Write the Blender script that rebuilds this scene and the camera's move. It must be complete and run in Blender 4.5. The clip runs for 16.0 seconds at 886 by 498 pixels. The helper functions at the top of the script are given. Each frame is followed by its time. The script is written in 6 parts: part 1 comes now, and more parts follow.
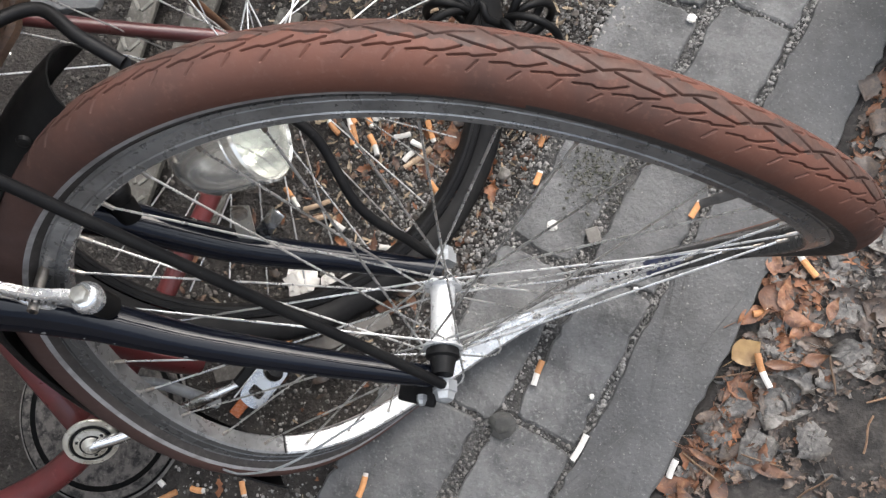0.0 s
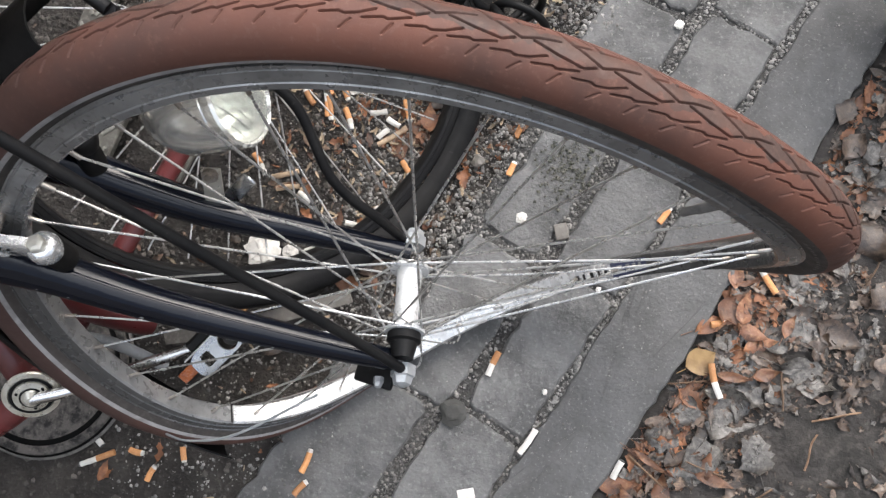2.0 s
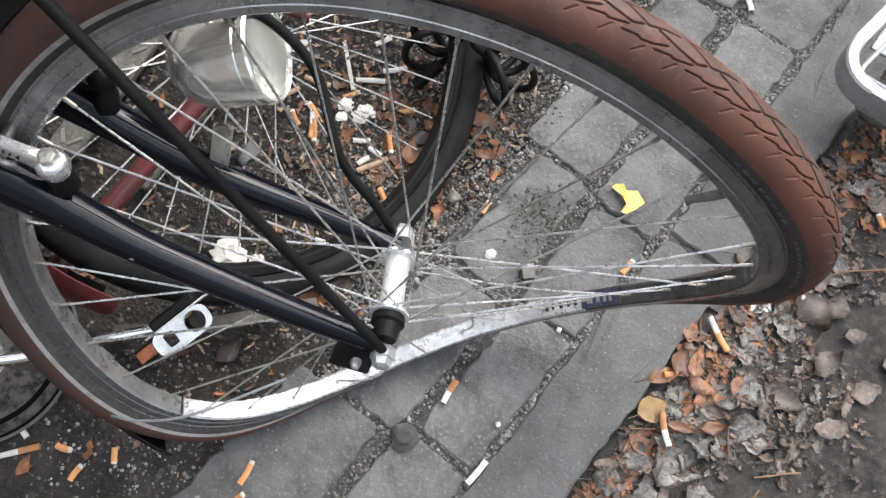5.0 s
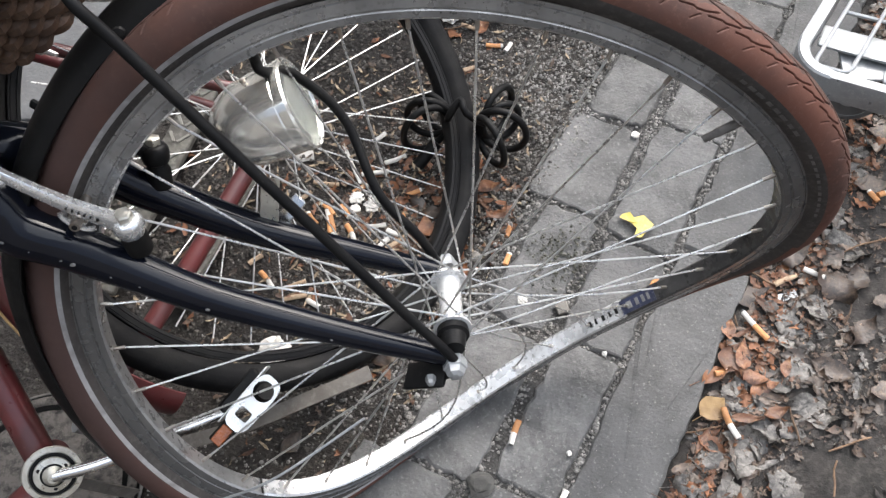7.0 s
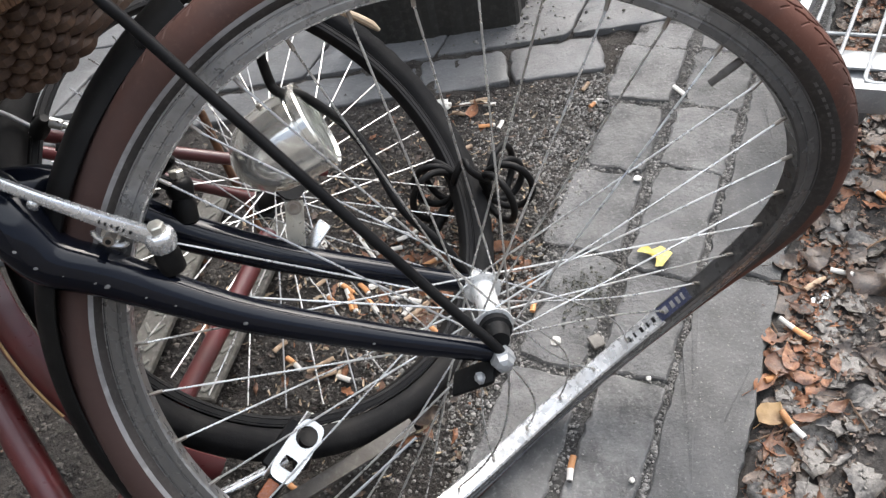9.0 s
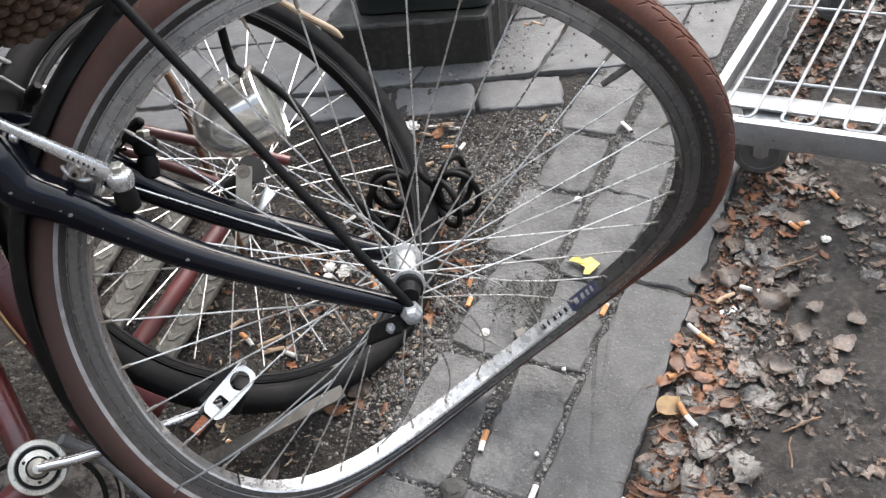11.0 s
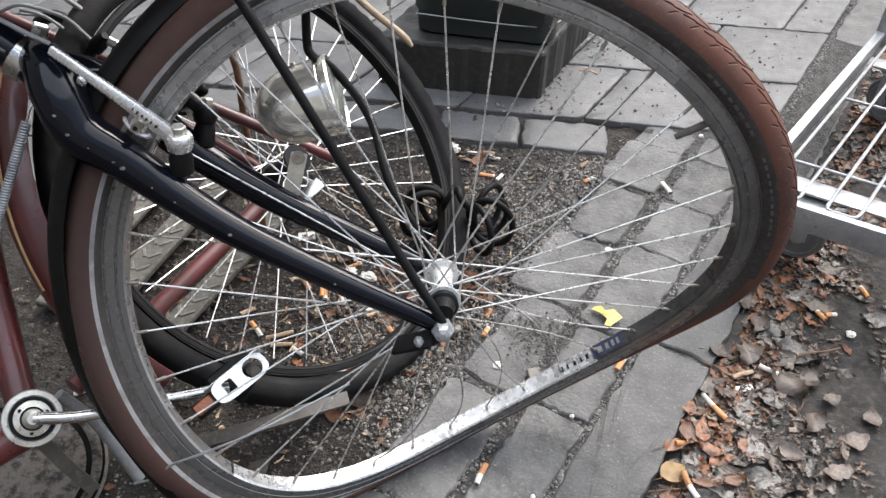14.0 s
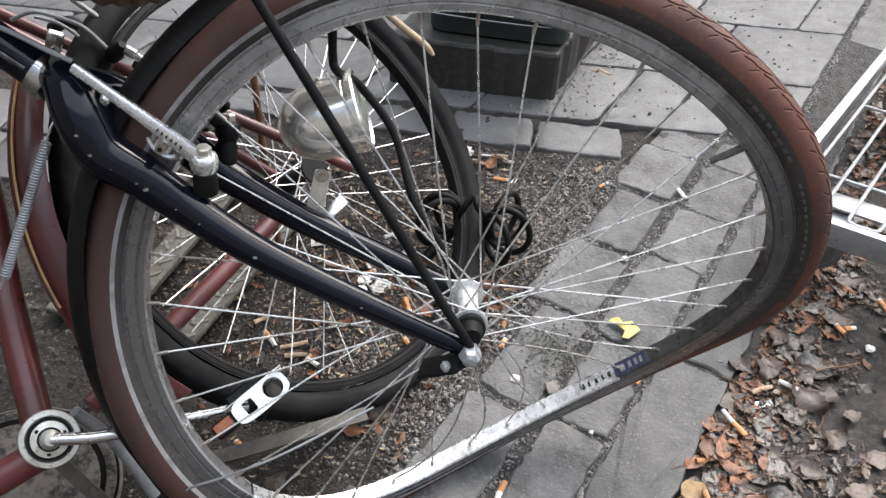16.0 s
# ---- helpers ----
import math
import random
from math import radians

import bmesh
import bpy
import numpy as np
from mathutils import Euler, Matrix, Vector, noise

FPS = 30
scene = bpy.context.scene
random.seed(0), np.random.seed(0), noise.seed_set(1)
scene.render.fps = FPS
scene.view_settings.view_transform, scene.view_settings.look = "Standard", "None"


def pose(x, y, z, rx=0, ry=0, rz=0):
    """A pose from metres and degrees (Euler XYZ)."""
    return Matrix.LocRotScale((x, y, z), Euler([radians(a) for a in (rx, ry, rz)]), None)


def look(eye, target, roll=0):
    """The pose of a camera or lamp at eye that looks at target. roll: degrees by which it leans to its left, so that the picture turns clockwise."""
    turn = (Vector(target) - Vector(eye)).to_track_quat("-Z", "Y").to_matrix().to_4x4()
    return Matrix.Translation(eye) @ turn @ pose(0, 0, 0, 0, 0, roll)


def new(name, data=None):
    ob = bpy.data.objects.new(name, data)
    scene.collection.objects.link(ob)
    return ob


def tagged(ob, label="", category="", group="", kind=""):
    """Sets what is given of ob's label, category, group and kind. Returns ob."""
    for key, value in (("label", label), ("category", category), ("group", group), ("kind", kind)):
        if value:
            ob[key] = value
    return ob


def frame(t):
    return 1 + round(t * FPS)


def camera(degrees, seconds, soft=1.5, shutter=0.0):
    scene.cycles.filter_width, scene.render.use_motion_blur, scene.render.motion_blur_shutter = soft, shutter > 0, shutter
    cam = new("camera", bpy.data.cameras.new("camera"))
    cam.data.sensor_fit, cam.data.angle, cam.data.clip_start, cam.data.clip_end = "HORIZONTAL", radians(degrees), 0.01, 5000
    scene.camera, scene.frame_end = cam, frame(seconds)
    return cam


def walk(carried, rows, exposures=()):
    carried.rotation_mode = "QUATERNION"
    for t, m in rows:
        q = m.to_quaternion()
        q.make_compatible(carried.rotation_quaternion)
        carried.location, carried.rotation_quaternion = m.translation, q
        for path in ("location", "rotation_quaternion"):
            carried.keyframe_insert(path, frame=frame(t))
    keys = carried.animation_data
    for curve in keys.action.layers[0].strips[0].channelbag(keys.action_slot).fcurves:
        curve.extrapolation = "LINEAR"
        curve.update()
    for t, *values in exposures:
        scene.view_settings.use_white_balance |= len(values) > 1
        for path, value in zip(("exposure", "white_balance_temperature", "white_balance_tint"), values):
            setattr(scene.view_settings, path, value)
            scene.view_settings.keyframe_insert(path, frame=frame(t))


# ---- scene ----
# ---- camera and its walk ----
EXPOSURE = 1.22
cam = camera(53.2, 16.0, soft=1.35)
PATH = [
    (0, (0.186, -0.019, 1.185), (-0.258, 0.343, -0.731), -46.9),
    (0.5, (0.186, -0.017, 1.184), (-0.252, 0.327, -0.737), -47.8),
    (1, (0.186, -0.015, 1.183), (-0.242, 0.309, -0.744), -48.3),
    (1.5, (0.18, -0.019, 1.174), (-0.219, 0.311, -0.758), -44.3),
    (2, (0.167, -0.016, 1.177), (-0.171, 0.318, -0.765), -36.2),
    (2.5, (0.152, -0.022, 1.173), (-0.12, 0.331, -0.776), -24.8),
    (3, (0.125, -0.038, 1.17), (-0.072, 0.369, -0.778), -10.0),
    (3.5, (0.106, -0.056, 1.163), (-0.059, 0.415, -0.773), -2.3),
    (4, (0.117, -0.079, 1.162), (-0.076, 0.434, -0.761), -3.7),
    (4.2, (0.118, -0.085, 1.167), (-0.078, 0.434, -0.755), -4.0),
    (6.3, (0.063, -0.328, 1.138), (-0.081, 0.633, -0.61), -1.0),
    (6.5, (0.049, -0.336, 1.125), (-0.081, 0.651, -0.61), -1.7),
    (7, (0.077, -0.347, 1.149), (-0.128, 0.661, -0.567), -8.8),
    (7.5, (0.073, -0.362, 1.131), (-0.153, 0.699, -0.55), -12.4),
    (8, (0.04, -0.412, 1.098), (-0.155, 0.766, -0.507), -14.0),
    (8.2, (0.032, -0.435, 1.079), (-0.157, 0.793, -0.489), -14.7),
    (10.3, (0.069, -0.588, 1.025), (-0.101, 0.824, -0.381), -12.8),
    (10.5, (0.089, -0.609, 1.03), (-0.087, 0.811, -0.367), -11.9),
    (11, (0.126, -0.667, 1.043), (-0.048, 0.785, -0.321), -8.8),
    (11.5, (0.122, -0.676, 1.041), (-0.034, 0.797, -0.303), -4.9),
    (12, (0.114, -0.677, 1.031), (-0.035, 0.821, -0.285), -1.4),
    (12.5, (0.105, -0.679, 1.028), (-0.042, 0.834, -0.272), 1.0),
    (13, (0.098, -0.68, 1.022), (-0.06, 0.841, -0.268), 1.8),
    (13.5, (0.088, -0.678, 1.02), (-0.08, 0.837, -0.276), 1.8),
    (14, (0.066, -0.668, 1.022), (-0.09, 0.834, -0.289), 2.2),
    (14.5, (0.041, -0.652, 1.027), (-0.095, 0.835, -0.303), 2.8),
    (15, (0.031, -0.644, 1.032), (-0.104, 0.837, -0.305), 3.0),
    (15.5, (0.025, -0.635, 1.038), (-0.111, 0.842, -0.304), 3.1),
    (16, (0.022, -0.629, 1.041), (-0.114, 0.848, -0.3), 3.2),
]
walk(cam, [(t, look(eye, target, roll)) for t, eye, target, roll in PATH],
     exposures=[(t, EXPOSURE + d, 6320, 10) for t, d in ((0.0, -0.16), (2.0, -0.15), (4.0, -0.07), (6.3, 0.03), (14.0, 0.03), (16.0, 0.01))])

# ---- world and light: overcast winter day ----
world = bpy.data.worlds.new("overcast_sky")
scene.world = world
world.use_nodes = True
wn, wl = world.node_tree.nodes, world.node_tree.links
wn.clear()
sky = wn.new("ShaderNodeTexSky")
sky.sky_type = 'NISHITA'
sky.sun_disc = False
sky.sun_elevation, sky.sun_rotation = radians(48), radians(30)
sky.air_density, sky.dust_density, sky.ozone_density = 1.0, 6.0, 1.0
hue = wn.new("ShaderNodeHueSaturation")
hue.inputs["Saturation"].default_value = 0.62
bg = wn.new("ShaderNodeBackground")
bg.inputs["Strength"].default_value = 0.15
wo = wn.new("ShaderNodeOutputWorld")
wl.new(sky.outputs[0], hue.inputs["Color"])
wl.new(hue.outputs[0], bg.inputs["Color"])
wl.new(bg.outputs[0], wo.inputs["Surface"])
sun = new("sun", bpy.data.lights.new("sun", 'SUN'))
sun.data.energy, sun.data.angle, sun.data.color = 1.4, radians(110), (0.93, 0.975, 1.0)
sun.matrix_world = look((-0.5, 0.8, 3.0), (0.0, 0.0, 0.0))

# ---- materials ----
def mix_rgb(nt, fac, a, b, mode='MIX'):
    m = nt.nodes.new("ShaderNodeMix")
    m.data_type, m.blend_type = 'RGBA', mode
    for sock, val in ((m.inputs[0], fac), (m.inputs[6], a), (m.inputs[7], b)):
        if isinstance(val, (int, float)):
            sock.default_value = val
        elif isinstance(val, tuple):
            sock.default_value = (*val[:3], 1.0)
        else:
            nt.links.new(val, sock)
    return m.outputs[2]


def noise_fac(nt, coord, scale, lo, hi, detail=4.0, rough=0.6):
    n = nt.nodes.new("ShaderNodeTexNoise")
    n.inputs["Scale"].default_value, n.inputs["Detail"].default_value = scale, detail
    n.inputs["Roughness"].default_value = rough
    nt.links.new(coord, n.inputs["Vector"])
    r = nt.nodes.new("ShaderNodeMapRange")
    r.inputs["From Min"].default_value, r.inputs["From Max"].default_value = lo, hi
    nt.links.new(n.outputs["Fac"], r.inputs["Value"])
    return r.outputs[0]


def surface(name, base, second, third=None, rough=0.6, metal=0.0, big=6.0, small=120.0, cut=(0.42, 0.62),
            fine=(0.5, 0.75), bump=0.3, bump_scale=250.0, depth=0.001, coords="Object", vary=0.0, island=False,
            rough_var=0.15, coat=0.0, spec=0.5):
    """A weathered surface: base with patches of the second colour and specks of the third, grain and relief."""
    m = bpy.data.materials.new(name)
    m.use_nodes = True
    nt = m.node_tree
    b = nt.nodes["Principled BSDF"]
    tc = nt.nodes.new("ShaderNodeTexCoord").outputs[coords]
    f1 = noise_fac(nt, tc, big, *cut)
    col = mix_rgb(nt, f1, base, second)
    f2 = noise_fac(nt, tc, small, *fine, detail=6.0)
    if third:
        col = mix_rgb(nt, f2, col, third)
    if vary:
        if island:
            rnd = nt.nodes.new("ShaderNodeNewGeometry").outputs["Random Per Island"]
        else:
            rnd = nt.nodes.new("ShaderNodeObjectInfo").outputs["Random"]
        hs = nt.nodes.new("ShaderNodeHueSaturation")
        mr = nt.nodes.new("ShaderNodeMapRange")
        mr.inputs["To Min"].default_value, mr.inputs["To Max"].default_value = 1 - vary, 1 + vary
        nt.links.new(rnd, mr.inputs["Value"])
        nt.links.new(mr.outputs[0], hs.inputs["Value"])
        nt.links.new(col, hs.inputs["Color"])
        col = hs.outputs[0]
    nt.links.new(col, b.inputs["Base Color"])
    rr = nt.nodes.new("ShaderNodeMapRange")
    rr.inputs["To Min"].default_value = max(0.04, rough - rough_var)
    rr.inputs["To Max"].default_value = min(1.0, rough + rough_var)
    nt.links.new(noise_fac(nt, tc, big * 3.3, 0.3, 0.7), rr.inputs["Value"])
    nt.links.new(rr.outputs[0], b.inputs["Roughness"])
    b.inputs["Metallic"].default_value = metal
    b.inputs["Coat Weight"].default_value = coat
    b.inputs["Specular IOR Level"].default_value = spec
    if bump:
        bn = nt.nodes.new("ShaderNodeBump")
        bn.inputs["Strength"].default_value, bn.inputs["Distance"].default_value = bump, depth
        nt.links.new(noise_fac(nt, tc, bump_scale, 0.2, 0.8, detail=5.0), bn.inputs["Height"])
        nt.links.new(bn.outputs[0], b.inputs["Normal"])
    return m


M_SOIL = surface("dark_soil", (0.027, 0.0235, 0.021), (0.050, 0.0445, 0.039), (0.092, 0.084, 0.074), 0.85, big=14, small=150,
                 fine=(0.55, 0.75), bump=1.0, bump_scale=150, depth=0.006, spec=0.25)
M_MUD = surface("trodden_mud", (0.040, 0.036, 0.033), (0.024, 0.022, 0.020), (0.070, 0.063, 0.057), 0.72, big=11, small=90, fine=(0.5, 0.75), bump=0.7, bump_scale=70, depth=0.004, spec=0.18)
M_STRAW = surface("dry_straw", (0.30, 0.23, 0.15), (0.19, 0.14, 0.09), (0.42, 0.35, 0.26), 0.7, big=40, small=200, bump=0.2, vary=0.6, island=True)
M_JOINT = surface("gritty_joint_soil", (0.040, 0.038, 0.036), (0.075, 0.072, 0.068), (0.14, 0.136, 0.13), 0.88, big=40, small=260, fine=(0.52, 0.66), bump=1.0, bump_scale=240, depth=0.003, spec=0.25)
M_GRIT = surface("grit", (0.205, 0.196, 0.183), (0.095, 0.089, 0.081), None, 0.8, big=3, bump=0.3, vary=0.62, island=True)
M_CLOD = surface("dark_clods", (0.075, 0.066, 0.057), (0.038, 0.034, 0.030), None, 0.85, big=3, bump=0.3, vary=0.7, island=True)
M_GREYRUBBER = surface("grey_rubber", (0.16, 0.165, 0.167), (0.11, 0.112, 0.113), None, 0.6, big=30, bump=0.1)
M_STONE = surface("granite", (0.108, 0.1065, 0.104), (0.052, 0.0515, 0.050), (0.165, 0.163, 0.157), 0.64, big=13, small=190,
                  fine=(0.54, 0.74), bump=0.7, bump_scale=120, depth=0.0025, vary=0.20)
M_KERB = surface("kerb_granite", (0.079, 0.0782, 0.0765), (0.055, 0.0545, 0.053), (0.155, 0.152, 0.147), 0.62, big=10, small=220,
                 fine=(0.57, 0.72), bump=0.7, bump_scale=150, depth=0.0018, vary=0.08)
M_FARSLAB = surface("concrete_slab", (0.104, 0.1045, 0.105), (0.080, 0.080, 0.080), (0.14, 0.139, 0.137), 0.55, big=9, small=170,
                    fine=(0.54, 0.72), bump=0.5, bump_scale=150, depth=0.0015, vary=0.12)
M_CONCRETE = surface("wet_concrete", (0.030, 0.029, 0.025), (0.019, 0.0185, 0.016), (0.055, 0.052, 0.046), 0.6, big=5, small=90,
                     bump=0.4, bump_scale=160)
M_BOX = surface("green_black_plastic", (0.022, 0.028, 0.026), (0.03, 0.036, 0.034), None, 0.5, big=8, bump=0.1)
M_TYRE = surface("brown_tyre_rubber", (0.128, 0.054, 0.037), (0.078, 0.041, 0.032), (0.155, 0.082, 0.061), 0.66, big=9,
                 small=200, fine=(0.55, 0.8), bump=0.2, bump_scale=420, depth=0.0004, spec=0.3)
M_TREADWORN = surface("road_worn_tread", (0.060, 0.036, 0.029), (0.080, 0.041, 0.030), (0.10, 0.06, 0.047), 0.62, big=30, small=200, bump=0.2, bump_scale=420, depth=0.0004, spec=0.35)
M_SIDEWALL = surface("dirty_dark_sidewall", (0.045, 0.041, 0.038), (0.060, 0.052, 0.047), (0.085, 0.077, 0.070), 0.75, big=12, small=160, bump=0.2, spec=0.25)
M_STRIPE = surface("pale_reflective_stripe", (0.30, 0.29, 0.285), (0.20, 0.19, 0.185), (0.36, 0.35, 0.34), 0.55, big=22, bump=0.0)
M_BLACKTYRE = surface("black_tyre_rubber", (0.009, 0.009, 0.0095), (0.017, 0.0165, 0.016), (0.04, 0.038, 0.036), 0.68, big=12,
                      small=150, fine=(0.64, 0.85), bump=0.25, bump_scale=300, spec=0.12)
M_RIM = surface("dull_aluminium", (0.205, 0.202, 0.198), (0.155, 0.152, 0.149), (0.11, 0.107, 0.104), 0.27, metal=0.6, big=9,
                small=160, fine=(0.5, 0.85), bump=0.10, bump_scale=260, depth=0.0003, rough_var=0.12)
def tone_by_side(m, left_tone, x0, x1):
    """Blends a material's colour along x, from the given tone to its own."""
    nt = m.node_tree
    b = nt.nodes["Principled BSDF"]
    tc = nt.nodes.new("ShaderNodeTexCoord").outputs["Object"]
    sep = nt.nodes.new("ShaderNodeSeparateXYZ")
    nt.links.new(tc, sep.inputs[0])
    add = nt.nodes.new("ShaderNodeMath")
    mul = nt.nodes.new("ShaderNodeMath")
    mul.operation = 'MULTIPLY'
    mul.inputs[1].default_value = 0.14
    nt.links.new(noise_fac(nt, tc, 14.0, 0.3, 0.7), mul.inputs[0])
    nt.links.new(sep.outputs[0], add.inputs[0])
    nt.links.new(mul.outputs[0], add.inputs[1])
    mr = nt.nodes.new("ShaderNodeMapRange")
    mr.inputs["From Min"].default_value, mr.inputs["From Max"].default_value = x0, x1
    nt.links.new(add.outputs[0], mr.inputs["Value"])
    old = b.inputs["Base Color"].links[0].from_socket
    nt.links.new(mix_rgb(nt, mr.outputs[0], left_tone, old), b.inputs["Base Color"])


# tyre rubber darker towards the left
tone_by_side(M_TYRE, (0.060, 0.035, 0.030), -0.30, 0.03)
# rim darker towards the left: uneven reflections put into its colour
tone_by_side(M_RIM, (0.155, 0.153, 0.150), 0.02, 0.34)
# one spoke bed in three tones: mirrored sky and ground put into colour
M_DARKBED = surface("ground_dark_rim_bed", (0.085, 0.083, 0.081), (0.060, 0.058, 0.056), (0.12, 0.117, 0.114), 0.33, metal=0.5, big=22, small=150, bump=0.10, bump_scale=260, depth=0.0003)
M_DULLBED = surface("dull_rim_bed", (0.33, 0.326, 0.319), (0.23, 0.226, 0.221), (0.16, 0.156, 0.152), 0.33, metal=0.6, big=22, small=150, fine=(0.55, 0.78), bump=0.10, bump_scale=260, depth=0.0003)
M_BED = surface("sky_bright_rim_bed", (0.76, 0.76, 0.757), (0.54, 0.538, 0.532), (0.34, 0.332, 0.32), 0.30, metal=0.72, big=24, small=130,
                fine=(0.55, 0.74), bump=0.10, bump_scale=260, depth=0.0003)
M_CHROME = surface("polished_aluminium", (0.68, 0.675, 0.66), (0.52, 0.515, 0.50), (0.42, 0.405, 0.38), 0.26, metal=1.0, big=14,
                   small=180, fine=(0.6, 0.8), bump=0.05, bump_scale=300, depth=0.0003)
M_LAMP = surface("polished_lamp_shell", (0.92, 0.91, 0.86), (0.84, 0.825, 0.76), (0.55, 0.51, 0.43), 0.17, metal=0.78, big=14, small=160, fine=(0.64, 0.82), bump=0.04, bump_scale=120, depth=0.0004, rough_var=0.06)
M_STEEL = surface("spoke_steel", (0.66, 0.655, 0.635), (0.50, 0.485, 0.46), (0.28, 0.24, 0.20), 0.30, metal=0.8, big=25,
                  small=200, fine=(0.6, 0.8), bump=0.0)
M_GALV = surface("galvanised_steel", (0.36, 0.372, 0.378), (0.27, 0.28, 0.286), (0.44, 0.45, 0.456), 0.42, metal=0.40, big=20,
                 small=160, bump=0.15, bump_scale=200, depth=0.0005)
M_BLACK = surface("black_enamel", (0.0036, 0.0046, 0.0085), (0.0055, 0.0068, 0.0110), (0.035, 0.035, 0.038), 0.11, big=10, small=160,
                  fine=(0.68, 0.80), bump=0.14, bump_scale=45, rough_var=0.06, spec=0.32)
M_MATT = surface("matt_black_metal", (0.007, 0.007, 0.0075), (0.012, 0.0118, 0.0115), (0.05, 0.046, 0.042), 0.5, big=18, small=200,
                 fine=(0.62, 0.84), bump=0.15, spec=0.16)
M_PLASTIC = surface("black_plastic", (0.0045, 0.0045, 0.0045), (0.0085, 0.008, 0.0075), (0.03, 0.028, 0.026), 0.55, big=10, small=120, fine=(0.64, 0.87), bump=0.08, spec=0.2)
M_RED = surface("dark_red_paint", (0.112, 0.021, 0.021), (0.070, 0.020, 0.019), (0.15, 0.06, 0.055), 0.38, big=9, small=120,
                fine=(0.62, 0.8), bump=0.06, bump_scale=90, coat=0.25)
M_GRIME = surface("grimy_red_underside", (0.040, 0.024, 0.020), (0.026, 0.019, 0.017), (0.065, 0.042, 0.035), 0.75, big=14, small=120, bump=0.4, spec=0.15)
M_WORNBAND = surface("scuffed_black_edge", (0.095, 0.086, 0.078), (0.022, 0.021, 0.020), (0.13, 0.118, 0.106), 0.8, big=70, small=240, fine=(0.55, 0.75), bump=0.5, spec=0.15)
M_CASE = surface("dull_black_case", (0.0030, 0.0030, 0.0032), (0.0045, 0.0044, 0.0042), (0.009, 0.0086, 0.008), 0.8, big=9, small=130, fine=(0.6, 0.85), bump=0.1, spec=0.05)
M_ALU = surface("worn_cast_aluminium", (0.78, 0.78, 0.77), (0.66, 0.66, 0.65), (0.45, 0.44, 0.42), 0.34, metal=0.4, big=40, small=240, fine=(0.56, 0.75), bump=0.1)
M_SILVER = surface("silver_brake_alloy", (0.82, 0.82, 0.81), (0.72, 0.72, 0.71), (0.55, 0.54, 0.52), 0.22, metal=0.75, big=40, small=240, fine=(0.60, 0.8), bump=0.08)
M_RUST = surface("rusty_steel", (0.16, 0.075, 0.035), (0.09, 0.05, 0.03), (0.22, 0.12, 0.06), 0.75, big=14, small=140, bump=0.4)
M_GREYBAR = surface("weathered_grey_bar", (0.145, 0.132, 0.115), (0.095, 0.085, 0.072), (0.20, 0.185, 0.165), 0.6, big=12, bump=0.3)
M_LATTICE = surface("lichened_slat", (0.105, 0.098, 0.083), (0.055, 0.05, 0.042), (0.18, 0.172, 0.15), 0.8, big=25, small=120, bump=0.5)
M_WOOD = surface("bare_stick_wood", (0.42, 0.33, 0.23), (0.32, 0.24, 0.16), None, 0.7, big=25, bump=0.2)
M_LEAF = surface("brown_dead_leaf", (0.066, 0.042, 0.028), (0.034, 0.026, 0.021), (0.105, 0.078, 0.056), 0.40, big=60, small=170, fine=(0.46, 0.66),
                 bump=0.5, bump_scale=120, vary=0.6, island=True)
M_CRUMB = surface("crumbled_leaf", (0.075, 0.047, 0.032), (0.035, 0.027, 0.022), (0.16, 0.11, 0.07), 0.6, big=30, small=160, bump=0.3, vary=0.75, island=True)
M_LEAF_GREY = surface("wet_grey_leaf", (0.066, 0.059, 0.052), (0.036, 0.032, 0.028), (0.125, 0.115, 0.102), 0.36, big=60, small=170, fine=(0.46, 0.64),
                      bump=0.7, bump_scale=120, vary=0.5, island=True)
M_LEAF_ORANGE = surface("orange_dead_leaf", (0.150, 0.060, 0.026), (0.068, 0.032, 0.020), (0.23, 0.115, 0.055), 0.5, big=40,
                        small=150, fine=(0.5, 0.7), bump=0.5, bump_scale=160, vary=0.35)
M_LEAF_YELLOW = surface("yellow_leaf", (0.58, 0.48, 0.10), (0.46, 0.36, 0.07), (0.64, 0.56, 0.22), 0.5, big=30, bump=0.2)
M_LEAF_BROWN = surface("curled_brown_leaf", (0.052, 0.034, 0.025), (0.030, 0.023, 0.019), (0.095, 0.068, 0.048), 0.45, big=55, small=160, fine=(0.47, 0.66), bump=0.6, bump_scale=120, vary=0.4)
M_LEAF_TAN = surface("ochre_leaf", (0.24, 0.15, 0.055), (0.17, 0.10, 0.042), None, 0.55, big=30, bump=0.3)
M_LITTER_ORANGE = surface("rust_leaf_scrap", (0.155, 0.060, 0.024), (0.080, 0.036, 0.019), (0.22, 0.10, 0.042), 0.6, big=26, small=120, bump=0.3, vary=0.5, island=True)
M_TAN = surface("stained_tan_paper", (0.36, 0.26, 0.17), (0.27, 0.19, 0.125), (0.45, 0.36, 0.26), 0.75, big=70, small=300, bump=0.3, vary=0.3)
M_TWIG = surface("twig_bark", (0.10, 0.06, 0.035), (0.16, 0.10, 0.06), None, 0.8, big=60, bump=0.3, vary=0.4)
M_FILTER = surface("cork_filter_paper", (0.50, 0.23, 0.085), (0.42, 0.19, 0.075), (0.58, 0.33, 0.16), 0.7, big=60, small=600,
                   bump=0.2, vary=0.3)
M_PAPER = surface("dirty_white_paper", (0.62, 0.60, 0.56), (0.50, 0.48, 0.44), (0.40, 0.38, 0.34), 0.75, big=50, small=300,
                  fine=(0.6, 0.8), bump=0.2, vary=0.15)
